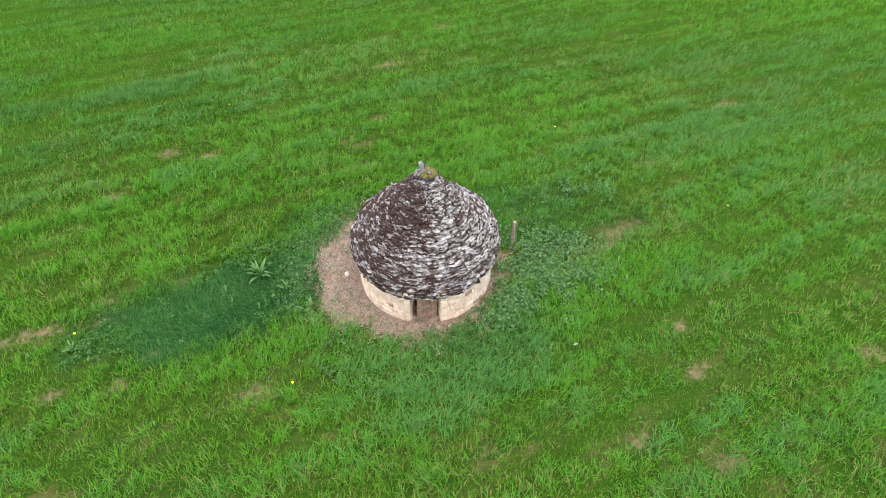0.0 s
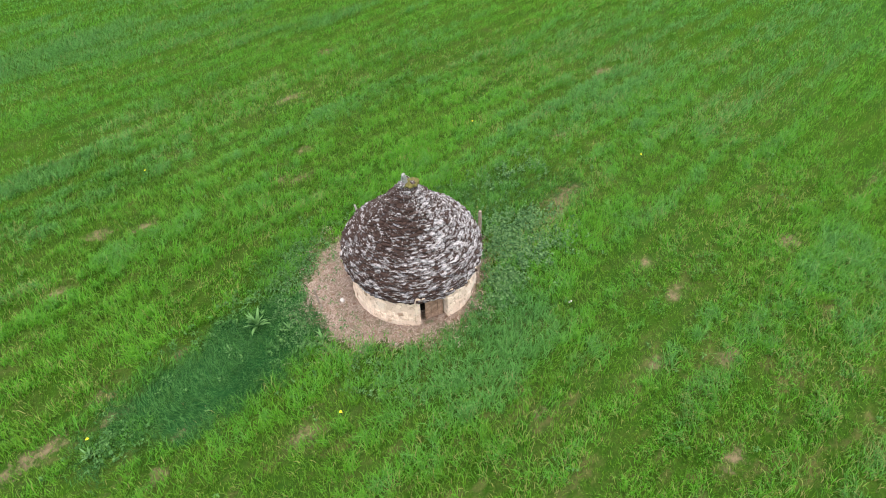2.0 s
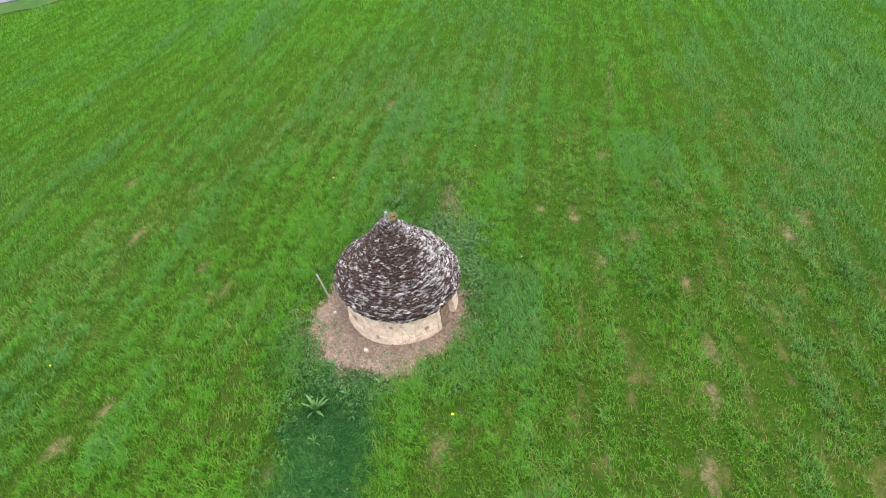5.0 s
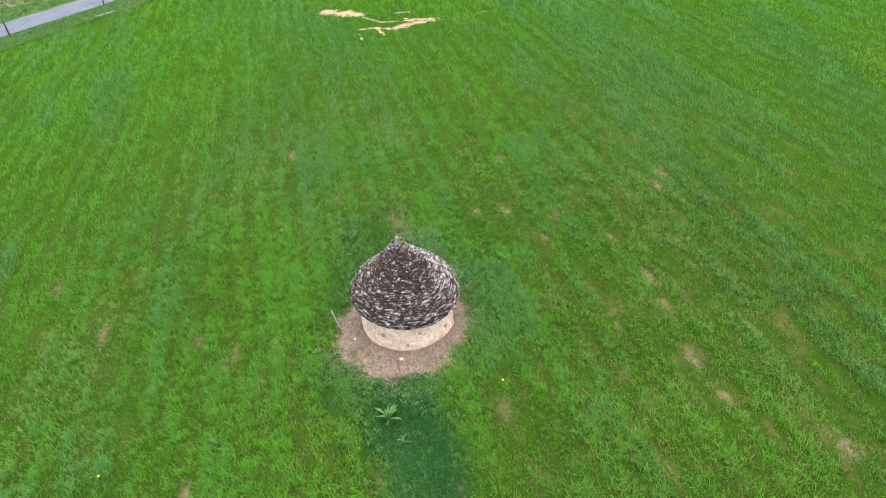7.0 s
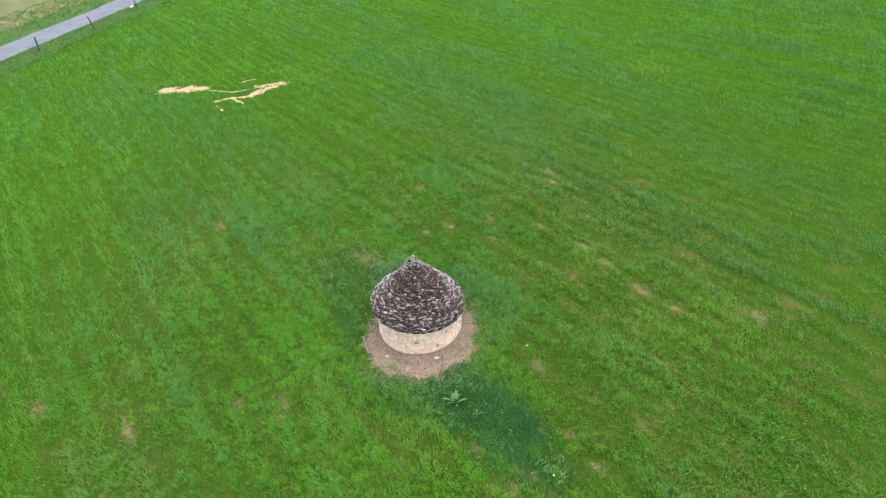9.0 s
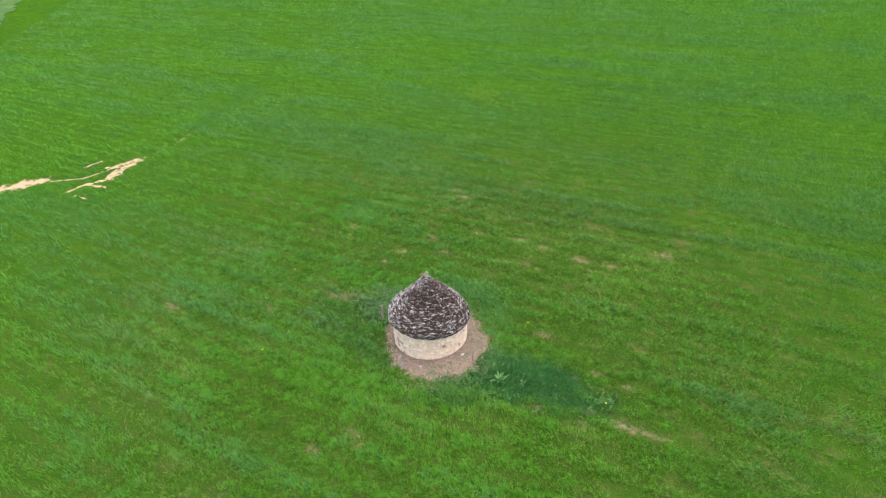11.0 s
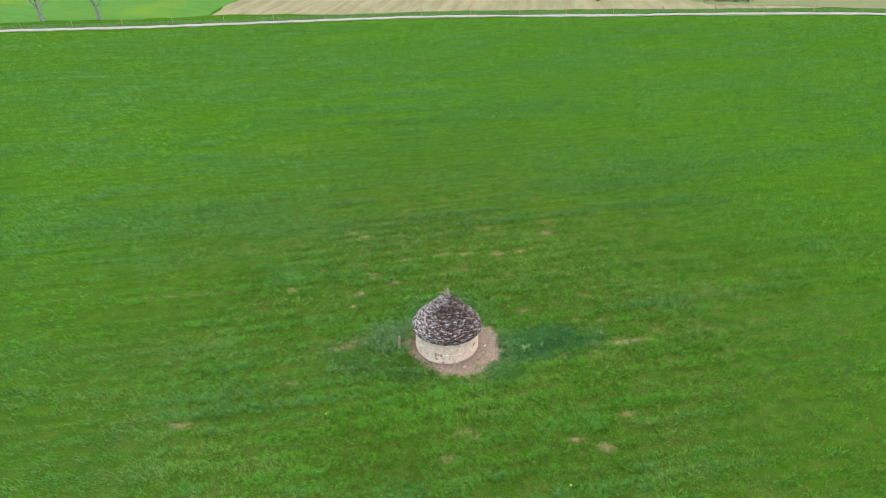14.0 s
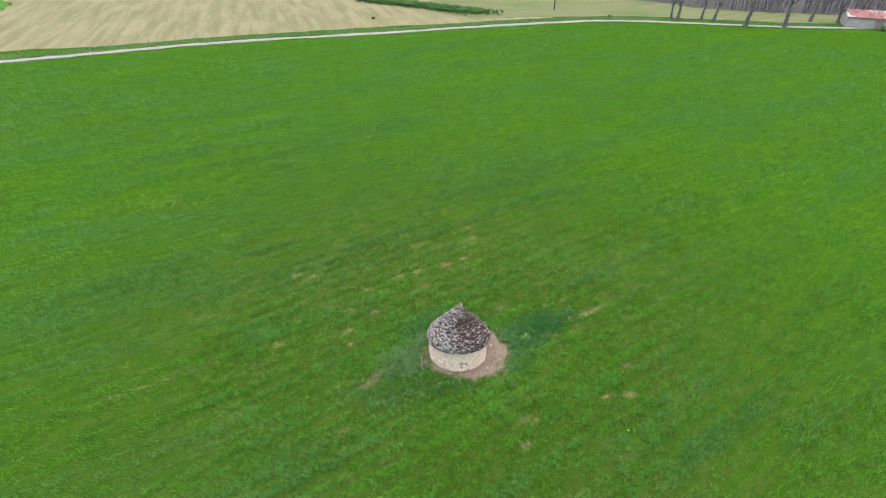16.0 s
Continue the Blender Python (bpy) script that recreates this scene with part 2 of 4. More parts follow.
M_GROUND = make_ground()
M_BLADE = make_blade("grass_blade")
M_FARBLADE = make_blade("far_grass_blade", 0.85)
M_ROOF = make_roof_stone()
M_WALL = make_wall_stone("limestone_mortar", False)
M_STONE = make_wall_stone("limestone_block", True)
M_DOORWOOD = plain("door_wood", (0.20, 0.115, 0.07), (0.42, 0.28, 0.19), 9)
M_IRON = plain("rusty_iron", (0.07, 0.045, 0.035), (0.16, 0.09, 0.06), 20, 0.7, 0.4, 0.6)
M_POST = plain("weathered_wood", (0.20, 0.15, 0.11), (0.38, 0.31, 0.25), 14)
M_GREYPOST = plain("grey_stake", (0.30, 0.28, 0.26), (0.50, 0.47, 0.44), 14)
M_DARKPOST = plain("tarred_post", (0.035, 0.035, 0.04), (0.10, 0.09, 0.09), 12)
M_PALE = plain("pale_stone", (0.46, 0.42, 0.37), (0.62, 0.59, 0.55), 20)
M_STRAW = leaf_material("dry_straw", (0.15, 0.10, 0.07), (0.44, 0.35, 0.28), 0.1)
M_WEED = leaf_material("blue_green_weed", (0.026, 0.095, 0.020), (0.155, 0.290, 0.098))
M_ROSETTE = leaf_material("pale_rosette_leaf", (0.08, 0.21, 0.05), (0.18, 0.34, 0.11))
M_BROAD = leaf_material("broad_leaf", (0.035, 0.12, 0.022), (0.12, 0.26, 0.065))
M_YELLOW = plain("yellow_petals", (0.75, 0.62, 0.02), (0.9, 0.8, 0.04), 60)
M_MOSS = plain("finial_moss", (0.06, 0.06, 0.012), (0.16, 0.14, 0.045), 18)
M_FINIAL = plain("finial_stone", (0.15, 0.155, 0.13), (0.34, 0.34, 0.30), 16)
M_DARK = plain("hut_inside", (0.04, 0.03, 0.025), (0.08, 0.06, 0.05), 8)


# ---------- the plan ----------
HUT = (0.02, 0.09)
U, V = np.array((math.cos(radians(ROW)), math.sin(radians(ROW)))), np.array((-math.sin(radians(ROW)), math.cos(radians(ROW))))
# bare spots in the crop: x, y, half length along the rows, half width
SPOTS = [
    (-1.8, 9.44, 0.8, 0.28), (-2.05, 4.85, 0.5, 0.22), (-1.7, 6.2, 0.35, 0.25), (5.75, 4.29, 0.5, 0.2), (-6.67, -1.0, 0.5, 0.2), (-7.6, -1.9, 0.8, 0.3),
    (-5.58, -3.06, 0.35, 0.22), (3.94, 0.97, 0.45, 0.25), (4.45, 1.5, 0.7, 0.4), (4.2, 1.1, 0.35, 0.2), (4.9, 1.9, 0.5, 0.25), (-6.45, -1.55, 0.4, 0.2), (-5.21, -0.41, 0.35, 0.18), (-5.2, -2.35, 0.35, 0.14), (5.4, -4.1, 0.5, 0.25), (9.0, -1.7, 0.6, 0.3), (-0.02, 12.5, 0.5, 0.3),
    (2.24, -7.04, 0.7, 0.22), (1.02, -7.4, 0.5, 0.2), (-0.75, -7.8, 0.7, 0.25), (4.2, -5.9, 0.6, 0.2), (7.3, -7.74, 0.6, 0.25), (-1.9, -8.4, 0.5, 0.2),
    (-3.0, -10.8, 0.8, 0.3), (-8.2, -2.2, 0.9, 0.25), (-2.5, 5.0, 0.4, 0.2),
]
MORE_SPOTS = [(-6.7, -3.3, 0.4, 0.2), (-3.0, -3.1, 0.45, 0.3), (1.3, -4.05, 0.3, 0.15), (4.0, -3.75, 0.35, 0.2), (5.4, -2.3, 0.5, 0.25), (5.3, -1.25, 0.3, 0.25), (-8.0, 2.3, 0.4, 0.2), (-7.4, 4.2, 0.35, 0.2), (8.9, 7.5, 0.6, 0.25), (9.4, 9.1, 0.5, 0.2), (-7.2, 4.1, 0.5, 0.2), (13.2, -4.6, 0.7, 0.3), (8.3, -7.9, 0.6, 0.25), (-6.2, 4.1, 0.5, 0.2)]
PALE_SPOTS = [(28.2, 12.5, 0.8, 1.0), (27.8, 11.2, 0.9, 1.1), (27.5, 10.1, 0.6, 0.8)]
# clay washed out along branching gullies: half width, then points
GULLIES = [
    (0.42, [(24.6, 6.6), (25.5, 5.7), (26.1, 4.6)]), (0.24, [(26.1, 4.6), (26.3, 6.3)]), (0.2, [(24.5, 9.1), (24.8, 8.0), (24.6, 6.9), (25.4, 6.2)]),
    (0.16, [(24.8, 8.0), (23.5, 7.1)]), (0.16, [(27.6, 7.5), (27.7, 6.5)]), (0.12, [(26.9, 9.6), (25.8, 7.9), (26.0, 6.0)]), (0.1, [(22.6, 8.3), (23.6, 8.8)]),
]
CRACK = [(26.1, 4.5), (26.5, 3.0), (27.1, 1.7), (28.6, -0.4)]
DARK_LINE = [(28.6, -0.4), (32.0, -4.3), (36.0, -8.9), (41.0, -12.5)]  # a darker green line below them
RILL = [(11.7, -0.9), (13.2, -0.3), (15.3, 0.55), (17.0, 1.15)]


def segment_distance(x, y, a, b):
    dx, dy = b[0] - a[0], b[1] - a[1]
    k = np.clip(((x - a[0]) * dx + (y - a[1]) * dy) / (dx * dx + dy * dy), 0, 1)
    return np.hypot(x - a[0] - k * dx, y - a[1] - k * dy)


def line_distance(x, y, points):
    return np.min([segment_distance(x, y, a, b) for a, b in zip(points, points[1:])], axis=0)


def bare_mask(x, y):
    """Trodden soil round the hut, and thin spots in the crop; nothing past twenty metres."""
    close = np.hypot(x, y) < 20
    m = np.zeros(len(x))
    m[close] = bare_close(x[close], y[close])
    return m


def bare_close(x, y):
    ang = np.arctan2(y - HUT[1], x - HUT[0])
    west = 0.5 - 0.5 * np.cos(ang)
    reach = 1.50 - 0.34 * np.exp(-((ang + 2.0) / 0.6) ** 2) + 1.1 * west ** 1.5 + 0.06 * np.sin(ang * 3 + 0.6) + 0.14 * np.exp(-((ang + 1.1) / 0.5) ** 2)
    r = np.hypot(x - HUT[0], y - HUT[1])
    m = step(reach + 0.9 * (fbm(x, y, 1.9, 5) - 0.5) - r, -0.85, 0.8)
    for sx, sy, a, b in SPOTS + MORE_SPOTS:
        u, v = (x - sx) * U[0] + (y - sy) * U[1], (x - sx) * V[0] + (y - sy) * V[1]
        m = np.maximum(m, 0.60 * np.exp(-(u / a) ** 2 - (v / b) ** 2))
    m = np.maximum(m, 0.55 * np.exp(-((x - 4.45) / 0.75) ** 2 - ((y - 1.55) / 0.42) ** 2))
    m = np.maximum(m, 0.6 * np.exp(-(line_distance(x, y, RILL) / 0.13) ** 2))
    return m


def pale_mask(x, y):
    """Washed-out clay far out in the field."""
    m = np.zeros_like(x)
    for sx, sy, a, b in PALE_SPOTS:
        m = np.maximum(m, 0.74 * np.exp(-((x - sx) / a) ** 2 - ((y - sy) / b) ** 2))
    for wide, points in GULLIES:
        m = np.maximum(m, 0.60 * np.exp(-(line_distance(x, y, points) / wide / 1.3) ** 2))
    return np.maximum(m, 0.46 * np.exp(-(line_distance(x, y, CRACK) / 0.17) ** 2))


def lens_mask(x, y):
    """The uncropped lens of dark soft grass along the drilled rows, left and right of the hut, and further darker green
    patches.
    """
    def blob(cx, cy, a, b, turn):
        c, s = math.cos(radians(turn)), math.sin(radians(turn))
        return 1 - np.hypot(((x - cx) * c + (y - cy) * s) / a, (-(x - cx) * s + (y - cy) * c) / b)
    wob = 0.7 * (fbm(x, y, 1.1, 21) - 0.5) + 0.35 * (fbm(x, y, 5.0, 24) - 0.5)
    west = step(blob(-4.1, -1.05, 2.9, 1.05, 26) + 1.2 * wob, -0.35, 0.55) * (0.6 + 0.4 * step(x, -6.5, -4.0))
    near = 0.3 * step(blob(-2.3, 0.6, 1.5, 1.8, 30) + wob, 0.0, 0.35)
    east = 0.26 * step(blob(3.2, 2.1, 2.6, 1.2, 8) + wob, 0.0, 0.4)
    # a weak darker green patch behind the hut
    north = 0.30 * step(blob(0.9, 2.4, 2.2, 0.8, -5) + wob, 0.0, 0.5)
    south = 0.25 * step(blob(1.2, -1.7, 1.6, 0.7, 10) + wob, 0.0, 0.5)
    dark_line = 0.4 * np.exp(-(line_distance(x, y, DARK_LINE) / 0.9) ** 2) + 0.35 * np.exp(-((x - 25.8) / 2.2) ** 2 - ((y - 8.2) / 2.6) ** 2)
    return np.maximum.reduce([west, near, east, north, south, dark_line])


# ---------- the ground: one sheet out to the horizon ----------
def make_sheet():
    s = np.linspace(-1, 1, 210)
    line = np.sinh(s * 6.2) / np.sinh(6.2) * 2500 + s * 14
    close = np.arange(-9, 9, 0.18) + 0.001
    xs, ys = np.sort(np.concatenate([line, close, np.arange(22, 30, 0.16)])), np.sort(np.concatenate([line, close, np.arange(9, 14, 0.2)]))
    n, m = len(xs), len(ys)
    x, y = np.meshgrid(xs, ys, indexing="ij")
    x, y = x.ravel(), y.ravel()
    z = 0.05 * (vnoise(x, y, 0.6, 31) - 0.5) + 0.03 * (vnoise(x, y, 2.2, 32) - 0.5)
    z *= step(np.hypot(x, y), 1.2, 2.5) * step(np.hypot(x, y), 40, 22)
    i, j = np.meshgrid(np.arange(n - 1), np.arange(m - 1), indexing="ij")
    a = (i * m + j).ravel()
    tris = np.concatenate([np.stack([a, a + m, a + m + 1], 1), np.stack([a, a + m + 1, a + 1], 1)])
    me = fast_mesh("ground", np.stack([x, y, z], 1), tris, M_GROUND)
    me.polygons.foreach_set("use_smooth", [True] * len(me.polygons))
    attribute(me, "bare", bare_mask(x, y))
    attribute(me, "pale", pale_mask(x, y))
    attribute(me, "near", step(np.hypot(x, y), 24, 8) * (0.4 + 0.75 * step(-y, 0, 6)))
    attribute(me, "far", step(np.hypot(x, y), 6, 34))
    attribute(me, "ring", step(np.hypot(x - HUT[0], y - HUT[1]), 4.0, 3.0))
    attribute(me, "lens", lens_mask(x, y))
    return tagged(new("ground", me), "green cereal field with thin brown spots and trodden soil", "field", kind="structure")


ground = make_sheet()


# ---------- the dry-stone hut ----------
PROFILE = [(1.50, 0.98), (1.56, 1.06), (1.545, 1.20), (1.42, 1.40), (1.215, 1.62), (0.98, 1.86), (0.75, 2.10), (0.53, 2.34), (0.34, 2.54), (0.225, 2.69), (0.12, 2.80)]
DOOR_AT = radians(-87)  # the way the door faces, seen from the hut's middle
DOOR_HALF = 0.31


def profile(z):
    return float(np.interp(z, [p[1] for p in PROFILE], [p[0] for p in PROFILE]))


def slim(a, z):
    """The roof's shoulder is fallen in a little on the north side."""
    return 1 - 0.16 * max(0.0, math.sin(a)) * math.exp(-((z - 1.95) / 0.42) ** 2)


def lift(y, z):
    """The eave sits higher at the back of the hut than over the door."""
    return 0.115 * y * max(0.0, 1 - (z - 0.98) / 1.9)


def slab_mesh(seed, material):
    """A thin irregular flat stone with a chipped rim, about 1 x 1 x 1, its outer edge at +x."""
    rng = np.random.default_rng(seed)
    k = 7
    ang = np.linspace(0, 2 * math.pi, k, endpoint=False) + rng.uniform(-0.25, 0.25, k)
    verts = []
    for z, s in ((-0.5, 0.86), (0.12, 1.0), (0.5, 0.82)):
        rad = rng.uniform(0.42, 0.56, k) * s
        for a, r in zip(ang, rad):
            verts.append((math.cos(a) * r, math.sin(a) * r, z + rng.uniform(-0.12, 0.12)))
    faces = [tuple(range(2 * k, 3 * k))]
    for ring in (0, 1):
        for i in range(k):
            j = (i + 1) % k
            faces.append((ring * k + i, ring * k + j, ring * k + k + j, ring * k + k + i))
    return mesh_of("roof_stone", verts, faces, material)


def block_mesh(seed, material):
    """A rough building stone with worn corners, 1 x 1 x 1, its face at +x."""
    rng = np.random.default_rng(seed)
    bm = bmesh.new()
    bmesh.ops.create_cube(bm, size=1.0)
    for v in bm.verts:
        v.co += Vector(rng.uniform(-0.06, 0.06, 3))
    bmesh.ops.bevel(bm, geom=bm.edges[:], offset=0.1, segments=1, affect="EDGES")
    return bm_mesh("stone", bm, material)


def mesh_arrays(me):
    me.calc_loop_triangles()
    v = np.array([tuple(p.co) for p in me.vertices])
    t = np.array([tuple(p.vertices) for p in me.loop_triangles])
    return v, t


def joined(name, pieces, material):
    """One mesh out of (verts, tris, matrix) pieces."""
    vs, ts, base = [], [], 0
    for v, t, m in pieces:
        a = np.array(m)
        vs.append(v @ a[:3, :3].T + a[:3, 3])
        ts.append(t + base)
        base += len(v)
    return fast_mesh(name, np.concatenate(vs), np.concatenate(ts), material)


def lathe(name, rings, material, sides=64, cap=True, tilt=False):
    verts, faces = [], []
    for r, z in rings:
        for i in range(sides):
            a = 2 * math.pi * i / sides
            f = slim(a, z) if tilt else 1
            x, y = r * f * math.cos(a), r * f * math.sin(a)
            verts.append((x, y, z + (lift(y, z) if tilt else 0)))
    for k in range(len(rings) - 1):
        for i in range(sides):
            j = (i + 1) % sides
            faces.append((k * sides + i, k * sides + j, (k + 1) * sides + j, (k + 1) * sides + i))
    if cap:
        faces.append(tuple(range((len(rings) - 1) * sides, len(rings) * sides)))
    return mesh_of(name, verts, faces, material)


def make_hut():
    rng = np.random.default_rng(7)
    hut = thing("stone_hut", (HUT[0], HUT[1], 0), "round dry-stone hut with mossy conical stone roof on bare soil", "hut")

    # wall core with a real doorway through it
    half = DOOR_HALF / 1.40
    verts, faces = [], []
    sides = 60
    for i in range(sides + 1):
        a = DOOR_AT + half + (2 * math.pi - 2 * half) * i / sides
        c, s = math.cos(a), math.sin(a)
        top = 1.02
        for r, z in ((1.43, -0.05), (1.385, top + lift(1.38 * s, 1.0)), (1.0, top), (1.0, -0.05)):
            verts.append((r * c, r * s, z))
    for i in range(sides):
        for k in range(4):
            faces.append((i * 4 + k, (i + 1) * 4 + k, (i + 1) * 4 + (k + 1) % 4, i * 4 + (k + 1) % 4))
    faces += [(0, 1, 2, 3), (sides * 4 + 3, sides * 4 + 2, sides * 4 + 1, sides * 4)]
    wall = child("wall", mesh_of("wall", verts, faces, M_WALL), hut, "cream limestone wall with pale mortar")

    # roof core, a little inside the stones
    rings = [(1.1, 0.99)] + [(max(r - 0.09, 0.03), z - 0.02) for r, z in PROFILE]
    roof = child("roof", lathe("roof", rings, M_ROOF, 64, True, True), hut, "conical roof of dark mossy and lichen-grey flat stones")

    # wall stones
    blocks = [block_mesh(100 + i, M_STONE) for i in range(7)]
    laid = []
    z = 0.0
    for h in (0.16, 0.15, 0.13, 0.16, 0.13, 0.14, 0.13):
        a = DOOR_AT + half + 0.004
        end = DOOR_AT + 2 * math.pi - half - 0.004
        while a < end - 0.02:
            w = float(rng.choice([0.08, 0.12, 0.17, 0.24]) * rng.uniform(0.75, 1.25))
            span = min(w / 1.42, end - a)
            if end - a - span < 0.07:
                span = end - a
            mid = a + span / 2
            r = 1.43 - 0.045 * (z / 1.0)
            top = lift(1.4 * math.sin(mid), 1.0) * (z / 0.9)
            m = pose(r * math.cos(mid), r * math.sin(mid), z + h / 2 + top + float(rng.uniform(-0.035, 0.035)), float(rng.uniform(-16, 16)), 0, math.degrees(mid) + float(rng.uniform(-3, 3)))
            m = m @ Matrix.Translation(((-0.098 if rng.random() < 0.62 else -0.125) + float(rng.uniform(-0.012, 0.012)), 0, 0)) @ Matrix.Diagonal((0.2, span * 1.42 * float(rng.uniform(0.9, 1.02)), h * float(rng.choice([0.8, 1.0, 1.3, 1.8])), 1))
            laid.append((int(rng.integers(7)), m, mid))
            a += span
        z += h

    laid.sort(key=lambda p: abs(math.remainder(p[2] - DOOR_AT + 1.2, 2 * math.pi)))
    for i, m, _ in laid[:300]:
        child("stone", blocks[i], wall, "", m)
    flat = [mesh_arrays(me) for me in blocks]
    child("rubble", joined("rubble", [(*flat[i], m) for i, m, _ in laid[300:]], M_STONE), wall)["kind"] = "stuff"

    # jamb stones beside the doorway, smoother and taller
    d = Vector((math.cos(DOOR_AT), math.sin(DOOR_AT), 0))
    side = Vector((-d.y, d.x, 0))
    for sgn in (-1, 1):
        zz = 0.0
        for h in (0.34, 0.28, 0.28):
            p = d * 1.245 + side * sgn * (DOOR_HALF + 0.055)
            m = pose(p.x, p.y, zz + h / 2, 0, 0, math.degrees(DOOR_AT)) @ Matrix.Diagonal((0.27, 0.13, h - 0.012, 1))
            child("jamb_stone", blocks[int(rng.integers(7))], wall, "pale dressed stone", m)
            zz += h
    p = d * 1.36
    child("lintel", blocks[2], wall, "long flat stone over the doorway", pose(p.x, p.y, 0.93, 0, 0, math.degrees(DOOR_AT)) @ Matrix.Diagonal((0.26, 0.9, 0.1, 1)))

    # door of old planks, set back in the opening
    door = new("door")
    door.parent = hut
    door["label"] = "old brown wooden plank door set back in the opening"
    c = d * 1.27 + side * 0.03
    door.matrix_basis = pose(c.x, c.y, 0, 0, 0, math.degrees(DOOR_AT) + 5)
    plank = []
    for i, (w, hgt) in enumerate(((0.13, 0.84), (0.15, 0.87), (0.12, 0.83))):
        bm = bmesh.new()
        bmesh.ops.create_cube(bm, size=1.0)
        bmesh.ops.scale(bm, verts=bm.verts, vec=(0.03, w, hgt))
        bmesh.ops.bevel(bm, geom=bm.edges[:], offset=0.006, segments=1, affect="EDGES")
        plank.append(child("plank", bm_mesh("plank", bm, M_DOORWOOD), door, "", pose(0.003 * i, -0.14 + 0.142 * i, hgt / 2 + 0.02, 0, 0, (2, -1, 1)[i])))
    for zz in (0.2, 0.66):
        bm = bmesh.new()
        bmesh.ops.create_cube(bm, size=1.0)
        bmesh.ops.scale(bm, verts=bm.verts, vec=(0.025, 0.40, 0.07))
        child("batten", bm_mesh("batten", bm, M_DOORWOOD), door, "", pose(-0.03, 0, zz))
    child("floor", lathe("floor", [(1.02, -0.03), (1.02, 0.012)], M_DARK, 24), hut, "dark earth floor inside")

    # roof stones, course on course
    slabs = [slab_mesh(200 + i, M_ROOF) for i in range(9)]
    flat = [mesh_arrays(me) for me in slabs]
    placed = []
    z = 1.0
    while z < 2.80:
        r = profile(z)
        n = max(5, int(2 * math.pi * r / 0.125))
        off = float(rng.uniform(0, 6))
        for i in range(n):
            a = off + 2 * math.pi * (i + float(rng.uniform(-0.25, 0.25))) / n
            depth, wide, thick = float(rng.uniform(0.15, 0.24)), float(rng.uniform(0.12, 0.27)), float(rng.uniform(0.028, 0.05))
            rr = r * slim(a, z) - depth * 0.42 + float(rng.uniform(-0.03, 0.022))
            x, y = rr * math.cos(a), rr * math.sin(a)
            m = pose(x, y, z + lift(y, z) + float(rng.uniform(-0.012, 0.012)), float(rng.uniform(-7, 7)), float(rng.uniform(-2, 8)), math.degrees(a) + float(rng.uniform(-9, 9)))
            placed.append((int(rng.integers(9)), m @ Matrix.Diagonal((depth, wide, thick, 1)), a, z))
        z += 0.044
    # the lower courses on the door side are parts, the rest one mesh
    order = sorted(range(len(placed)), key=lambda i: placed[i][3] + 0.9 * abs(math.remainder(placed[i][2] - DOOR_AT, 2 * math.pi)))
    for i in order[:300]:
        child("roof_stone", slabs[placed[i][0]], roof, "", placed[i][1])
    rest = joined("roof_rubble", [(*flat[placed[i][0]], placed[i][1]) for i in order[300:]], M_ROOF)
    child("roof_rubble", rest, roof)["kind"] = "stuff"

    # the top: a mossy heap with a small upright stone
    bm = bmesh.new()
    bmesh.ops.create_icosphere(bm, subdivisions=3, radius=1.0)
    for v in bm.verts:
        v.co *= 1 + 0.35 * noise.noise(v.co * 2.3)
    bmesh.ops.scale(bm, verts=bm.verts, vec=(0.17, 0.15, 0.06))
    child("cap", bm_mesh("cap", bm, M_MOSS), hut, "olive moss on the roof's top", pose(0.07, -0.05, 2.79))
    bm = bmesh.new()
    bmesh.ops.create_cone(bm, cap_ends=True, segments=7, radius1=0.08, radius2=0.04, depth=0.26)
    bmesh.ops.subdivide_edges(bm, edges=bm.edges[:], cuts=2, use_grid_fill=True)
    for v in bm.verts:
        v.co += 0.025 * Vector(noise.noise_vector(v.co * 9))
    child("finial", bm_mesh("finial", bm, M_FINIAL), hut, "small grey upright stone", pose(-0.05, -0.03, 2.90, 4, -6, 20))
    for x, y, sx in ((-0.1, -0.07, 0.09), (0.02, 0.07, 0.1), (0.1, -0.1, 0.08)):
        child("cap_stone", slabs[3], hut, "", pose(x, y, 2.81, 10, 8, x * 500) @ Matrix.Diagonal((sx * 1.6, sx * 2, 0.07, 1)))
    return hut


hut = make_hut()


# ---------- grass ----------
def flow(x, y):
    """The way the wind has combed the crop."""
    return radians(ROW + 15) + 2.6 * (vnoise(x, y, 0.11, 40) - 0.5) + 2.2 * (vnoise(x, y, 0.5, 41) - 0.5) + 1.6 * (vnoise(x, y, 1.7, 42) - 0.5)


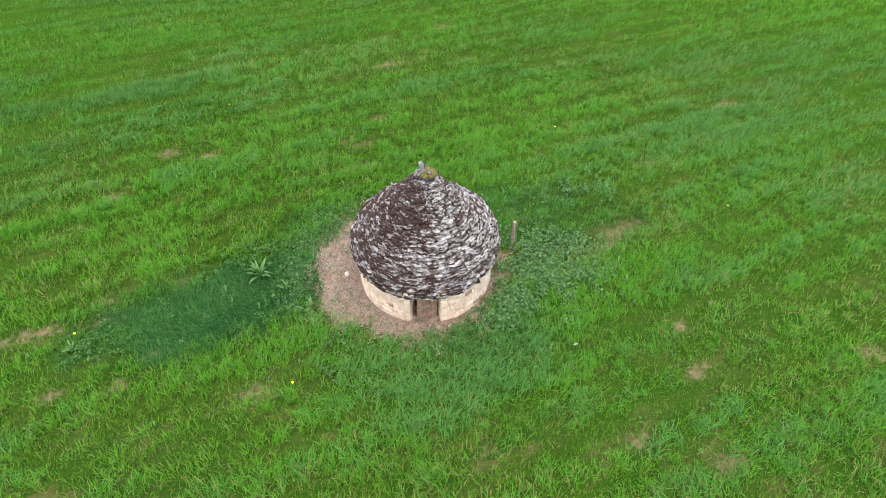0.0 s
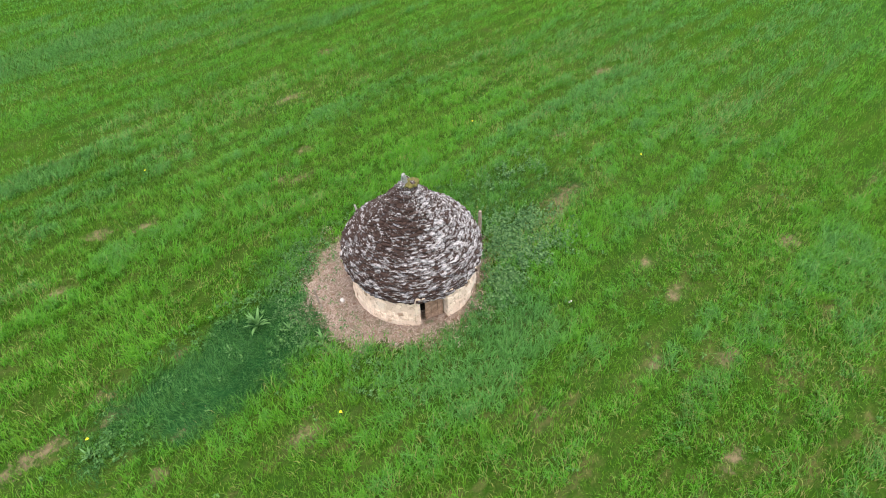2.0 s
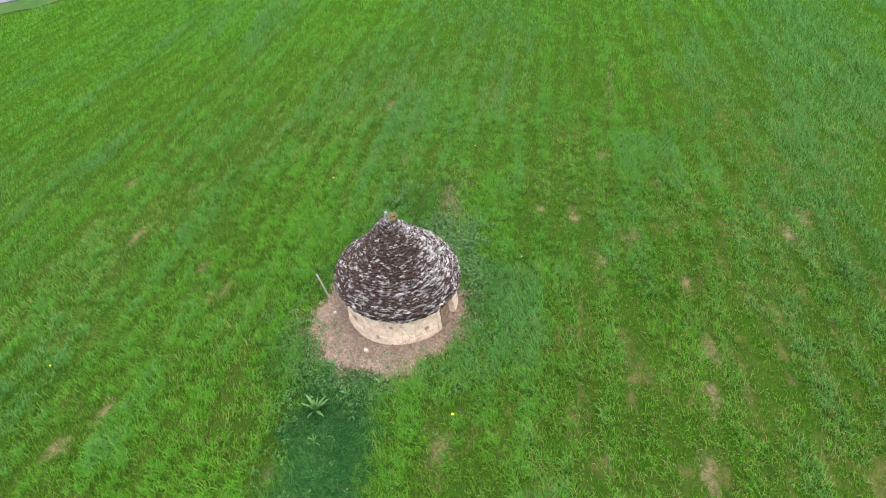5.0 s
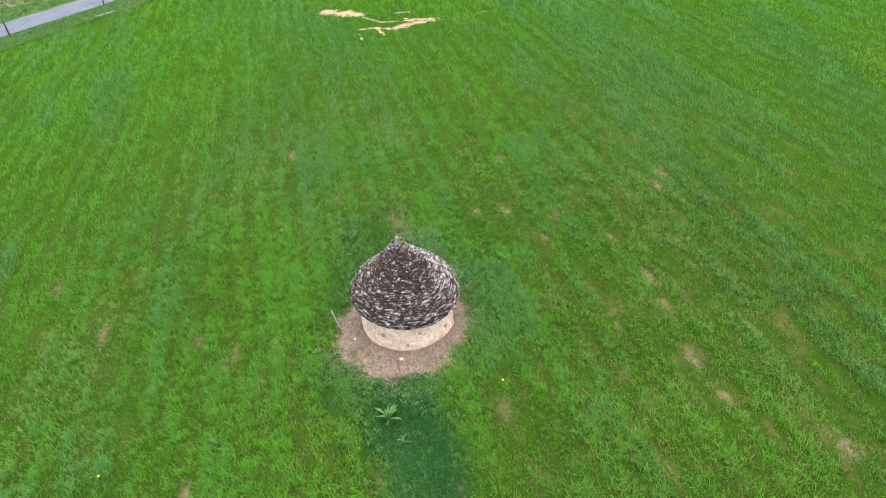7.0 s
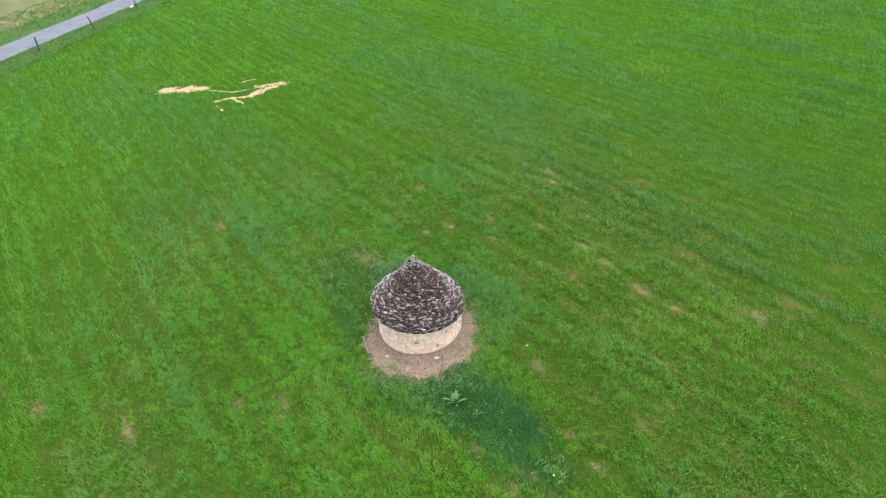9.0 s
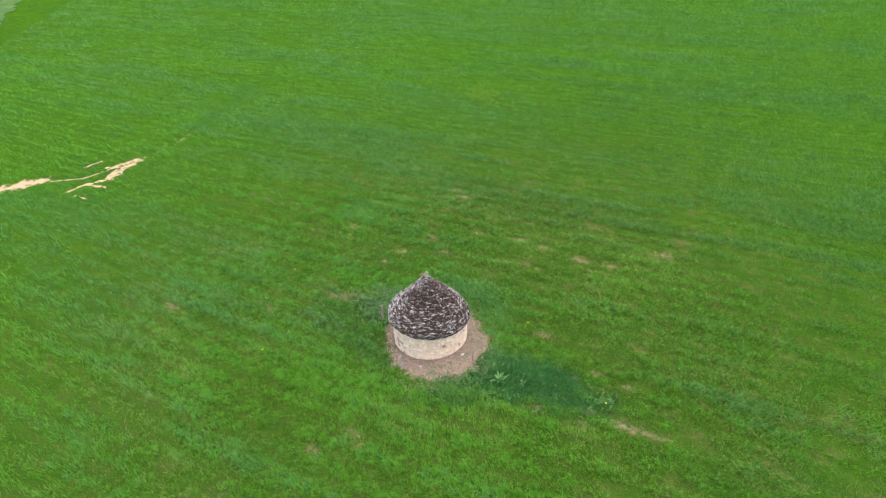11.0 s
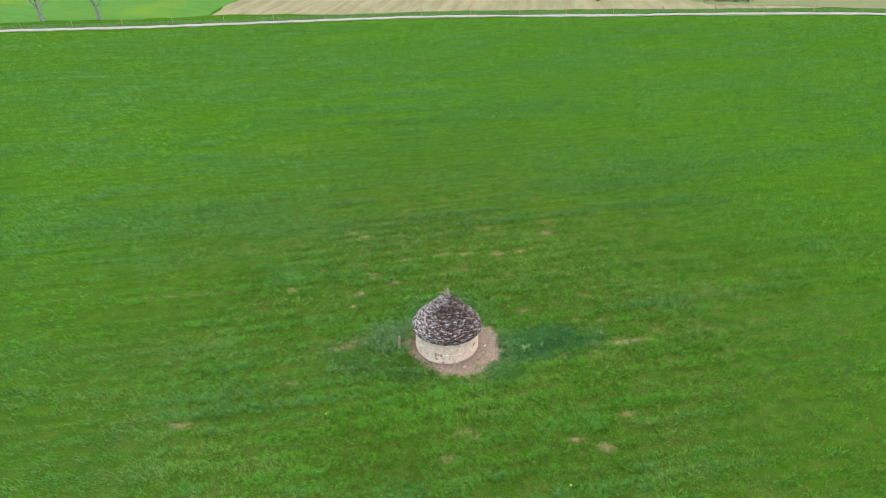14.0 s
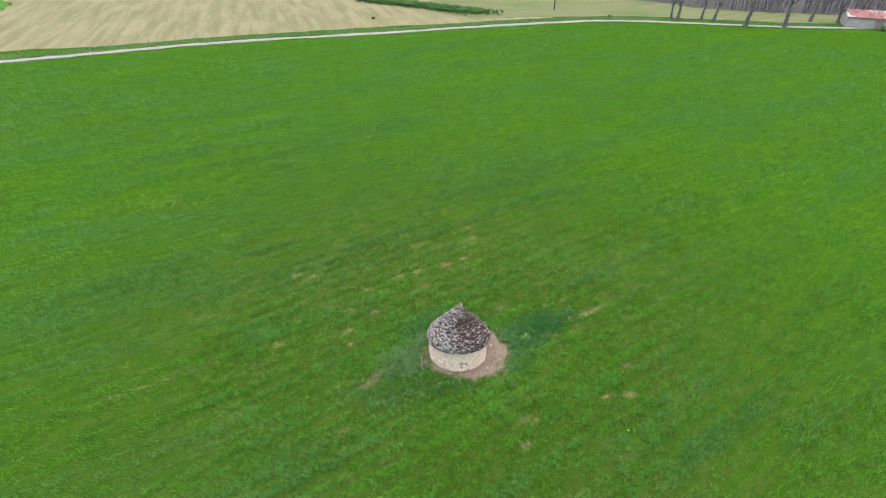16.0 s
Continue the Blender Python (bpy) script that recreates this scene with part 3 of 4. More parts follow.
def vigour(x, y):
    """How rank the crop stands, 0 to 1: short drifts along the rows, wheel lines and single clumps."""
    a, c = x * U[0] + y * U[1], x * V[0] + y * V[1]
    v = 0.42 * fbm(a * 0.24, c * 1.7, 1.0, 51) + 0.22 * fbm(a * 0.07, c * 0.21, 1.0, 53) + 0.20 * vnoise(x, y, 2.4, 52) + 0.16 * vnoise(x, y, 5.5, 54)
    v += 0.07 * np.sin(c * 2 * math.pi / 0.85 + 4 * vnoise(x, y, 0.12, 57))
    v = np.clip((v - 0.5) * 2.9 + 0.5 + 0.06 * step(np.hypot(x, y), 9, 30), 0, 1)
    v = np.clip(v - 0.22 * np.exp(-((x + 5.5) / 3.5) ** 2 - ((y + 5) / 3.5) ** 2), 0, 1)  # lower towards the south-west, so thinner and darker
    # rank grass round the doorway side, out of the drill's reach
    r, ang = np.hypot(x - HUT[0], y - HUT[1]), np.arctan2(y - HUT[1], x - HUT[0])
    return np.clip(v + 0.5 * np.exp(-((r - 2.8) / 0.8) ** 2) * np.exp(-((ang + 1.1) / 0.75) ** 2), 0, 1)


def strips(x, y):
    """Short strips along the rows where the crop stands tall, its sky sheen painted bluish, in loose groups out in the
    field.
    """
    a, c = x * U[0] + y * U[1], x * V[0] + y * V[1]
    group = step(fbm(a * 0.04, c * 0.08, 1.0, 68) + 0.12 * step(-c, 6, 22), 0.42, 0.60)
    return step(fbm(a * 0.11, c * 0.80, 1.0, 67), 0.52, 0.66) * group * (0.3 + 0.7 * step(np.hypot(x, y), 7, 16))


def coolness(x, y, v):
    """Blue-green where the crop is rank, in wide drifts and towards the south; sky sheen is put into this colour."""
    a, c = x * U[0] + y * U[1], x * V[0] + y * V[1]
    wide, mid = fbm(a * 0.05, c * 0.14, 1.0, 63), fbm(a * 0.13, c * 0.5, 1.0, 66)
    out = step(np.hypot(x, y), 10, 28)
    south = step(-c, 3, 18) * 0.22 + out * 0.04
    r, ang = np.hypot(x - HUT[0], y - HUT[1]), np.arctan2(y - HUT[1], x - HUT[0])
    door = 0.35 * np.exp(-((r - 2.8) / 0.9) ** 2) * np.exp(-((ang + 1.1) / 0.8) ** 2)
    return np.clip((wide - 0.5) * 1.3 + (mid - 0.5) * (0.6 + 0.8 * out) + (v - 0.5) * 0.6 + 0.26 + south + door + 0.5 * strips(x, y), 0, 1)


def sow(rng, count, r0, r1, tuft, fall):
    """Roots in tufts between two radii round the hut, thinning outward by a power of the radius."""
    n = count // tuft
    e = 2 - fall
    r = rng.uniform(r0 ** e, r1 ** e, n) ** (1 / e)
    a = rng.uniform(0, 2 * math.pi, n)
    x, y = r * np.cos(a), r * np.sin(a)
    near = (x > -30) | (y < -12) | (r < 28)
    x, y = np.repeat(x[near], tuft), np.repeat(y[near], tuft)
    return x, y, np.repeat(rng.random(int(near.sum())), tuft)


def inside_field(x, y):
    """North of the gravel track and south of the lane's verge."""
    south = np.interp(x, [-130, -85, -60, -45, -14, 22, 63, 100], [-66, -73, -80, -84, -79, -71, -55, -43])
    north = np.interp(x, [-80, 0, 32, 47, 58, 75, 110], [88, 45.5, 29, 21.5, 16, 7, -10])
    return (y > south) & (y < north)


def grass(name, label, seed, count, r0, r1, tuft, scatter, length, width, bent, fall=0.0):
    rng = np.random.default_rng(seed)
    x, y, tone = sow(rng, count, r0, r1, tuft, fall)
    far = np.maximum(1.0, np.hypot(x, y) / 10)
    du, dv = rng.normal(0, scatter, len(x)) * far * (1 if bent else 2.6), rng.normal(0, scatter, len(x)) * far * (1 if bent else 0.45)
    x, y = x + du * U[0] + dv * V[0], y + du * U[1] + dv * V[1]
    bare, pale, lens, rank = bare_mask(x, y), pale_mask(x, y), lens_mask(x, y), vigour(x, y)
    hr = np.hypot(x - HUT[0], y - HUT[1])
    along, across = x * U[0] + y * U[1], x * V[0] + y * V[1]
    arid = step(fbm(along * 0.3, across * 0.8, 1.0, 55), 0.52, 0.66) * step(hr, 24, 9)
    arid = np.clip(arid + 0.6 * step(-y, 2.5, 6.5) * step(hr, 18, 9), 0, 1)
    thick = 0.32 + 0.75 * rank - 0.28 * arid + 0.4 * strips(x, y)
    keep = rng.random(len(x)) < np.clip(thick, 0.12, 1) * np.clip(1.05 - 1.4 * bare, 0.03, 1) * np.clip(1 - 1.7 * pale, 0, 1)
    keep &= (hr > 1.50) & (rng.random(len(x)) < (step(hr, 13.5, 9.5) if bent else step(hr, 9, 13))) & inside_field(x, y)
    x, y, tone, lens, bare, far, arid, rank = x[keep], y[keep], tone[keep], lens[keep], bare[keep], far[keep], arid[keep], rank[keep]
    n = len(x)
    strip = strips(x, y)
    size = (0.6 + 0.7 * rank + 0.7 * strip) * (1 - 0.2 * lens) * (1 - 0.45 * bare)
    ln = rng.uniform(*length, n) * size * (0.75 + 0.5 * tone) * np.minimum(far ** 0.15, 1.3)
    wd = rng.uniform(*width, n) * (1 - 0.45 * lens) * far ** 0.75
    way = flow(x, y) + 3.0 * (tone - 0.5) + rng.normal(0, 1.0, n)
    if not bent:
        way = np.where(rng.random(n) < 0.6, radians(ROW) + 3.14 * (rng.random(n) < 0.3) + rng.normal(0, 0.5, n), way)
    lean = np.clip(rng.normal(0.78, 0.22, n), 0.05, 1.1)
    dx, dy = np.cos(way), np.sin(way)
    turn = way + rng.normal(0, 0.8, n)
    sx, sy = -np.sin(turn) * wd / 2, np.cos(turn) * wd / 2
    z0 = np.full(n, -0.02)
    base_l, base_r = np.stack([x - sx, y - sy, z0], 1), np.stack([x + sx, y + sy, z0], 1)
    tip = np.stack([x + dx * ln * lean, y + dy * ln * lean, ln * np.sqrt(np.clip(1 - 0.6 * lean ** 2, 0.15, 1))], 1)
    if bent:
        mx, my, mz = x + dx * ln * lean * 0.36, y + dy * ln * lean * 0.36, ln * 0.58
        mid_l, mid_r = np.stack([mx - sx * 0.95, my - sy * 0.95, mz], 1), np.stack([mx + sx * 0.95, my + sy * 0.95, mz], 1)
        verts = np.stack([base_l, base_r, mid_r, mid_l, tip], 1).reshape(-1, 3)
        b = np.arange(n)[:, None] * 5
        tris = np.concatenate([b + (0, 1, 2), b + (0, 2, 3), b + (3, 2, 4)], 1).reshape(-1, 3)
        per = 5
    else:
        verts = np.stack([base_l, base_r, tip], 1).reshape(-1, 3)
        tris = np.arange(3 * n).reshape(-1, 3)
        per = 3
    me = fast_mesh(name, verts, tris, M_BLADE if bent else M_FARBLADE)
    attribute(me, "lens", np.repeat(lens * rng.uniform(0.7, 1.0, n), per))
    attribute(me, "vigour", np.repeat(np.clip(rank + 0.5 * (tone - 0.5), 0, 1), per))
    attribute(me, "cool", np.repeat(np.clip(coolness(x, y, rank) + 0.45 * (tone - 0.5), 0, 1), per))
    attribute(me, "dry", np.repeat(np.where(rng.random(n) < 0.025 + 0.3 * bare + 0.25 * arid - 0.3 * lens, rng.uniform(0.3, 0.9, n), 0), per))
    return tagged(new(name, me), label, "grass", kind="stuff")


grass("grass", "bright green young cereal grass in leaning tufts", 1, 800000, 1.5, 13.5, 12, 0.045, (0.08, 0.19), (0.0075, 0.016), True)
grass("field_grass", "bright green cereal grass further out in the field", 2, 2100000, 9.0, 95, 7, 0.045, (0.08, 0.19), (0.009, 0.018), False, 1.75)


def soft_grass():
    """Fine dark grass in the uncropped lens."""
    k = Nodes("soft_dark_grass", 0.7, 0.1)
    k.leafy(k.mix(k.island(), (0.014, 0.068, 0.012), (0.075, 0.21, 0.05)), 0.3)
    rng = np.random.default_rng(8)
    n = 130000
    x, y = rng.uniform(-7.4, 6.0, n), rng.uniform(-3.4, 4.0, n)
    keep = (lens_mask(x, y) * 0.9 > rng.random(n)) & (np.hypot(x - HUT[0], y - HUT[1]) > 1.6) & (bare_mask(x, y) < 0.6)
    x, y = x[keep], y[keep]
    n = len(x)
    way = 2.4 * vnoise(x, y, 0.9, 45) * 3.14 + rng.normal(0, 0.7, n)
    ln, wd = rng.uniform(0.08, 0.2, n), rng.uniform(0.006, 0.012, n)
    dx, dy = np.cos(way), np.sin(way)
    s = np.stack([-dy * wd / 2, dx * wd / 2], 1)
    p = np.stack([x, y], 1)
    z = np.zeros(n)
    mid = p + np.stack([dx, dy], 1) * (ln * 0.3)[:, None]
    tip = np.column_stack([p + np.stack([dx, dy], 1) * (ln * 0.8)[:, None], ln * 0.65])
    verts = np.stack([np.column_stack([p - s, z]), np.column_stack([p + s, z]), np.column_stack([mid + s, ln * 0.5]), np.column_stack([mid - s, ln * 0.5]), tip], 1).reshape(-1, 3)
    b = np.arange(n)[:, None] * 5
    tris = np.concatenate([b + (0, 1, 2), b + (0, 2, 3), b + (3, 2, 4)], 1).reshape(-1, 3)
    tagged(new("soft_grass", fast_mesh("soft_grass", verts, tris, k.mat)), "fine dark green grass left uncropped beside the hut", "grass", kind="stuff")


soft_grass()


# ---------- far ground: track, road, verges, other fields ----------
M_GRAVEL = plain("pale_gravel", (0.17, 0.165, 0.145), (0.27, 0.26, 0.235), 2.5)
M_ASPHALT = plain("worn_asphalt", (0.105, 0.12, 0.145), (0.15, 0.165, 0.19), 0.7, 0.85)


def make_field(name, a, b, c, turn, scale):
    k = Nodes(name, 0.95, 0.1)
    rows = k.noise(1.0, 4, 0.65, k.map((0.06, 0.55, 1), turn))
    base = k.mix(k.between(rows, 0.35, 0.65), a, b)
    base = k.mix(k.between(k.noise(scale, 5, 0.7), 0.5, 0.68, 0, 0.75), base, c)
    k.color(k.mix(k.between(k.noise(3.5, 4, 0.75), 0.48, 0.7, 0, 0.6), base, tuple(v * 0.6 for v in a)))
    k.bump(k.noise(4, 4, 0.7), 0.6, 0.08)
    return k.mat


M_TAN = make_field("stubble_field", (0.140, 0.134, 0.066), (0.205, 0.188, 0.105), (0.14, 0.152, 0.066), 98, 0.09)
M_MEADOW = make_field("dry_meadow", (0.105, 0.125, 0.048), (0.14, 0.15, 0.07), (0.08, 0.12, 0.034), 20, 0.06)
M_GREENFIELD = make_field("second_green_field", (0.040, 0.128, 0.010), (0.052, 0.145, 0.018), (0.085, 0.16, 0.007), -14, 0.05)
M_VERGE = make_field("rough_verge", (0.036, 0.095, 0.016), (0.056, 0.125, 0.024), (0.12, 0.12, 0.05), 30, 0.5)
M_SCRUB = make_field("brown_ditch", (0.13, 0.11, 0.06), (0.19, 0.17, 0.09), (0.10, 0.16, 0.05), 0, 0.5)
M_LITTER = plain("leaf_litter", (0.035, 0.033, 0.032), (0.07, 0.066, 0.063), 0.8)
M_BARK = plain("grey_bark", (0.08, 0.075, 0.07), (0.17, 0.16, 0.155), 3)
M_PALEBARK = plain("pale_spotted_bark", (0.14, 0.135, 0.13), (0.36, 0.355, 0.34), 4)
M_TWIG = plain("bare_twigs", (0.105, 0.099, 0.101), (0.185, 0.175, 0.178), 1.5)


def spread(points, gap):
    out = []
    for a, b in zip(points, points[1:]):
        n = max(1, int(math.dist(a, b) / gap))
        out += [(a[0] + (b[0] - a[0]) * i / n, a[1] + (b[1] - a[1]) * i / n) for i in range(n)]
    return out + [points[-1]]


def smooth_line(points, rounds=2):
    for _ in range(rounds):
        out = [points[0]]
        for a, b in zip(points, points[1:]):
            out += [(0.75 * a[0] + 0.25 * b[0], 0.75 * a[1] + 0.25 * b[1]), (0.25 * a[0] + 0.75 * b[0], 0.25 * a[1] + 0.75 * b[1])]
        points = out + [points[-1]]
    return points


def beside(points, off):
    """The line shifted to its left by off."""
    p = np.array(points)
    d = np.gradient(p, axis=0)
    d /= np.linalg.norm(d, axis=1)[:, None]
    return p + np.stack([-d[:, 1], d[:, 0]], 1) * off


def ribbon(name, points, off_a, off_b, z, material, label, category, wobble=0.0, seed=0, crown=0.0):
    """A strip of ground along a line, between two distances to its left, with an uneven edge and a real rim."""
    rng = np.random.default_rng(seed)
    pts = spread(points, 1.2)
    wob_a, wob_b = rng.normal(0, wobble, len(pts)), rng.normal(0, wobble, len(pts))
    cols = []
    for k in range(5):
        p = beside(pts, off_a + (off_b - off_a) * k / 4)
        d = beside(pts, 1.0) - np.array(pts)
        p = p + d * (wob_a * (1 - k / 4) + wob_b * k / 4)[:, None]
        cols.append(np.concatenate([p, np.full((len(pts), 1), z + crown * (1 - (k / 2 - 1) ** 2))], 1))
    rim_a, rim_b = cols[0].copy(), cols[-1].copy()
    rim_a[:, 2] = rim_b[:, 2] = -0.05
    cols = [rim_a] + cols + [rim_b]
    n = len(pts)
    faces = [(k * n + i, k * n + i + 1, (k + 1) * n + i + 1, (k + 1) * n + i) for k in range(6) for i in range(n - 1)]
    return tagged(new(name, mesh_of(name, np.concatenate(cols), faces, material)), label, category, kind="structure")


def region(name, outline, z, material, label, category, ragged=0.5, seed=0):
    rng = np.random.default_rng(seed)
    pts = [(x + rng.normal(0, ragged), y + rng.normal(0, ragged)) for x, y in spread(outline + outline[:1], 3.0)[:-1]]
    n = len(pts)
    verts = [(x, y, z) for x, y in pts] + [(x, y, -0.05) for x, y in pts]
    faces = [tuple(range(n))] + [(i, (i + 1) % n, n + (i + 1) % n, n + i) for i in range(n)]
    return tagged(new(name, mesh_of(name, verts, faces, material)), label, category, kind="structure")


TRACK = smooth_line([(150, -30), (100, -46.5), (78, -53.8), (63, -58.4), (38.5, -68.1), (22.1, -74.2), (-5, -79.2), (-14.5, -82), (-36.9, -86.4), (-45, -87.0), (-53.4, -85.6), (-63, -82.4), (-77.5, -77.9), (-90, -76.2), (-130, -70)])
LANE = smooth_line([(0, 52.2), (32, 35.6), (47, 28.0), (57.6, 22.4), (70, 17.2), (100, 9), (160, 0)])
ribbon("track", TRACK, -0.8, 0.75, 0.06, M_GRAVEL, "pale gravel farm track along the field", "track", 0.12, 3, 0.05)
ribbon("verge_south", TRACK, 0.9, 3.8, 0.045, M_VERGE, "rough green grass verge beside the gravel track", "verge", 0.35, 4)
ribbon("verge_field", TRACK, -0.95, -1.3, 0.04, M_VERGE, "thin grass strip between track and crop", "verge", 0.3, 5)
ribbon("road", LANE, -2.2, 1.6, 0.08, M_ASPHALT, "grey-blue worn asphalt country lane", "road", 0.05, 6, 0.04)
ribbon("verge_lane", LANE, -2.25, -5.4, 0.05, M_VERGE, "rough grass verge with fence posts beside the lane", "verge", 0.35, 7)
ribbon("verge_north", LANE, 1.65, 6.0, 0.05, M_VERGE, "green grass verge on the lane's far side", "verge", 0.3, 8)
ribbon("ditch", LANE, 6.1, 11.5, 0.045, M_SCRUB, "brown weedy ditch beyond the lane", "ditch", 0.5, 9)
ribbon("meadow_north", LANE, 11.6, 70, 0.04, M_MEADOW, "pale dry meadow beyond the ditch", "meadow", 0.5, 10)
region("stubble", [(60.5, -68.6), (38, -72.6), (22.6, -78.0), (4.9, -82.6), (-18, -86.6), (-36, -91), (-52, -130), (-40, -200), (130, -200), (68, -112), (63.5, -77)], 0.03, M_TAN, "pale tan stubble field with faint rows", "field", 0.4, 11)
region("green_field", [(61, -68.4), (64, -77), (68.5, -112), (131, -200), (220, -200), (220, -40), (150, -36), (100, -53), (78, -61), (66, -65)], 0.035, M_GREENFIELD, "flat bright green field behind the bare trees", "field", 0.3, 12)
region("meadow", [(-12, -103), (-20, -91.5), (-36, -91.4), (-46, -92), (-55, -90.4), (-66, -86.6), (-80, -82), (-92, -80.2), (-130, -75), (-190, -80), (-190, -220), (-40, -200)], 0.05, M_MEADOW, "pale olive meadow towards the wood", "meadow", 0.4, 13)


def rough_grass(name, label, line, off_a, off_b, start, end, count, length, width, seed):
    """Coarse tufts along a strip of verge."""
    rng = np.random.default_rng(seed)
    p = np.array([q for q in spread(line, 0.4) if start <= q[0] <= end])
    i = rng.integers(0, len(p), count // 5)
    d = beside(p, 1.0) - p
    off = rng.uniform(off_a, off_b, len(i))
    base = p[i] + d[i] * off[:, None]
    base = np.repeat(base, 5, 0) + rng.normal(0, 0.12, (len(i) * 5, 2))
    n = len(base)
    a = rng.uniform(0, 6.28, n)
    ln, wd = rng.uniform(*length, n), rng.uniform(*width, n)
    s = np.stack([-np.sin(a) * wd, np.cos(a) * wd], 1)
    z = np.full((n, 1), 0.03)
    tip = np.concatenate([base + np.stack([np.cos(a), np.sin(a)], 1) * (ln * 0.5)[:, None], (ln * 0.8)[:, None]], 1)
    verts = np.stack([np.concatenate([base - s, z], 1), np.concatenate([base + s, z], 1), tip], 1).reshape(-1, 3)
    me = fast_mesh(name, verts, np.arange(3 * n).reshape(-1, 3), M_TUFT)
    return tagged(new(name, me), label, "grass", kind="stuff")


def make_tuft():
    k = Nodes("rough_tuft", 0.8, 0.15)
    r = k.island()
    c = k.mix(k.between(r, 0, 0.8), (0.05, 0.14, 0.03), (0.12, 0.25, 0.06))
    k.leafy(k.mix(k.between(r, 0.93, 0.98, 0, 0.6), c, (0.42, 0.36, 0.20)), 0.25)
    return k.mat


M_TUFT = make_tuft()
rough_grass("verge_grass", "coarse grass on the lane's verge", LANE, -5.6, -2.3, 20, 90, 40000, (0.12, 0.3), (0.02, 0.035), 81)
rough_grass("far_verge_grass", "coarse grass beyond the lane", LANE, 2.3, 11.5, 20, 90, 40000, (0.12, 0.35), (0.02, 0.04), 82)
rough_grass("track_grass", "coarse grass beside the gravel track", TRACK, 1.0, 4.0, -90, 110, 50000, (0.1, 0.3), (0.025, 0.05), 83)


# ---------- posts ----------
def stake(height, radius, material, label, place, lean, turn, sides=7, category="post", group=""):
    rng = np.random.default_rng(int(abs(place[0]) * 91 + abs(place[1]) * 37))
    verts, faces = [], []
    rings = [(-0.15, 1.0), (0.0, 1.05), (height * 0.5, 0.96), (height * 0.97, 0.9), (height, 0.72)]
    for z, s in rings:
        for i in range(sides):
            a = 2 * math.pi * i / sides
            r = radius * s * float(rng.uniform(0.85, 1.12))
            verts.append((r * math.cos(a), r * math.sin(a) * 0.85, z + (float(rng.uniform(-0.02, 0.02)) if z == height else 0)))
    for k in range(len(rings) - 1):
        for i in range(sides):
            j = (i + 1) % sides
            faces.append((k * sides + i, k * sides + j, (k + 1) * sides + j, (k + 1) * sides + i))
    faces.append(tuple(range((len(rings) - 1) * sides, len(rings) * sides)))
    ob = new("fence_post" if group else "wooden_stake", mesh_of("post", verts, faces, material))
    ob.matrix_basis = pose(place[0], place[1], 0, lean[0], lean[1], turn)
    return tagged(ob, label, category, group)


stake(0.72, 0.052, M_POST, "thick weathered brown wooden stake in the weeds", (1.99, 1.06), (2, -2), 20)
stake(0.88, 0.028, M_GREYPOST, "thin grey leaning stake at the soil's edge", (-0.77, 2.04), (-3, -8), 0)
stake(0.70, 0.026, M_POST, "thin grey-brown stake on bare soil", (-2.2, -0.17), (-2, -4), 40)
for i, (x, y) in enumerate([(24.5, 36.2), (31.5, 33.2), (36.2, 28.6), (43.4, 25.5), (48.7, 22.2), (55.7, 19.6), (62.5, 15.6), (69.6, 12.0)]):
    stake(1.25, 0.062, M_DARKPOST, "dark round wooden fence post on the verge", (x, y), ((3, 3, -4, 2, 5, -3, 2, -2)[i], (2, 4, 3, -5, 2, 4, -3, 2)[i]), i * 40, group="fence posts along the lane")
for i in range(18):
    x = 92 - 7.4 * i
    p = min(spread(TRACK, 0.5), key=lambda q: abs(q[0] - x))
    stake(1.1, 0.05, M_POST, "thin weathered fence post beside the gravel track", (p[0] - 0.4, p[1] - 1.25), (((i * 37) % 9) - 4, ((i * 53) % 11) - 5), i * 25, group="fence posts along the track")


# ---------- bare trees ----------
def tube(path, radii, sides, verts, tris):
    base = len(verts)
    for p, r in zip(path, radii):
        for i in range(sides):
            a = 2 * math.pi * i / sides
            verts.append((p[0] + r * math.cos(a), p[1] + r * math.sin(a), p[2]))
    for k in range(len(path) - 1):
        for i in range(sides):
            j = (i + 1) % sides
            a, b, c, d = base + k * sides + i, base + k * sides + j, base + (k + 1) * sides + j, base + (k + 1) * sides + i
            tris += [(a, b, c), (a, c, d)]


def grow(rng, start, way, length, radius, depth, wood, twigs, sides):
    """A limb, bending upward, that forks into finer ones."""
    verts, tris = (wood if radius > 0.045 else twigs)
    path, radii, p, d = [start], [radius], np.array(start, float), np.array(way, float)
    steps = 4 if depth > 1 else 3
    for k in range(steps):
        d = d + rng.normal(0, 0.16, 3) + np.array((0, 0, 0.05))
        d /= np.linalg.norm(d)
        p = p + d * length / steps
        path.append(tuple(p))
        radii.append(radius * (1 - 0.5 * (k + 1) / steps))
    tube(path, radii, sides if radius > 0.1 else 4 if radius > 0.04 else 3, verts, tris)
    if depth == 0:
        return
    for k in range(3 if depth > 1 else 4):
        i = int(rng.integers(max(1, steps - 2), steps + 1))
        a = rng.uniform(0, 6.28)
        side = np.array((math.cos(a), math.sin(a), rng.uniform(-0.1, 0.5)))
        grow(rng, path[i], d * 0.6 + side * 0.8, length * rng.uniform(0.5, 0.75), radii[i] * rng.uniform(0.5, 0.75), depth - 1, wood, twigs, sides)


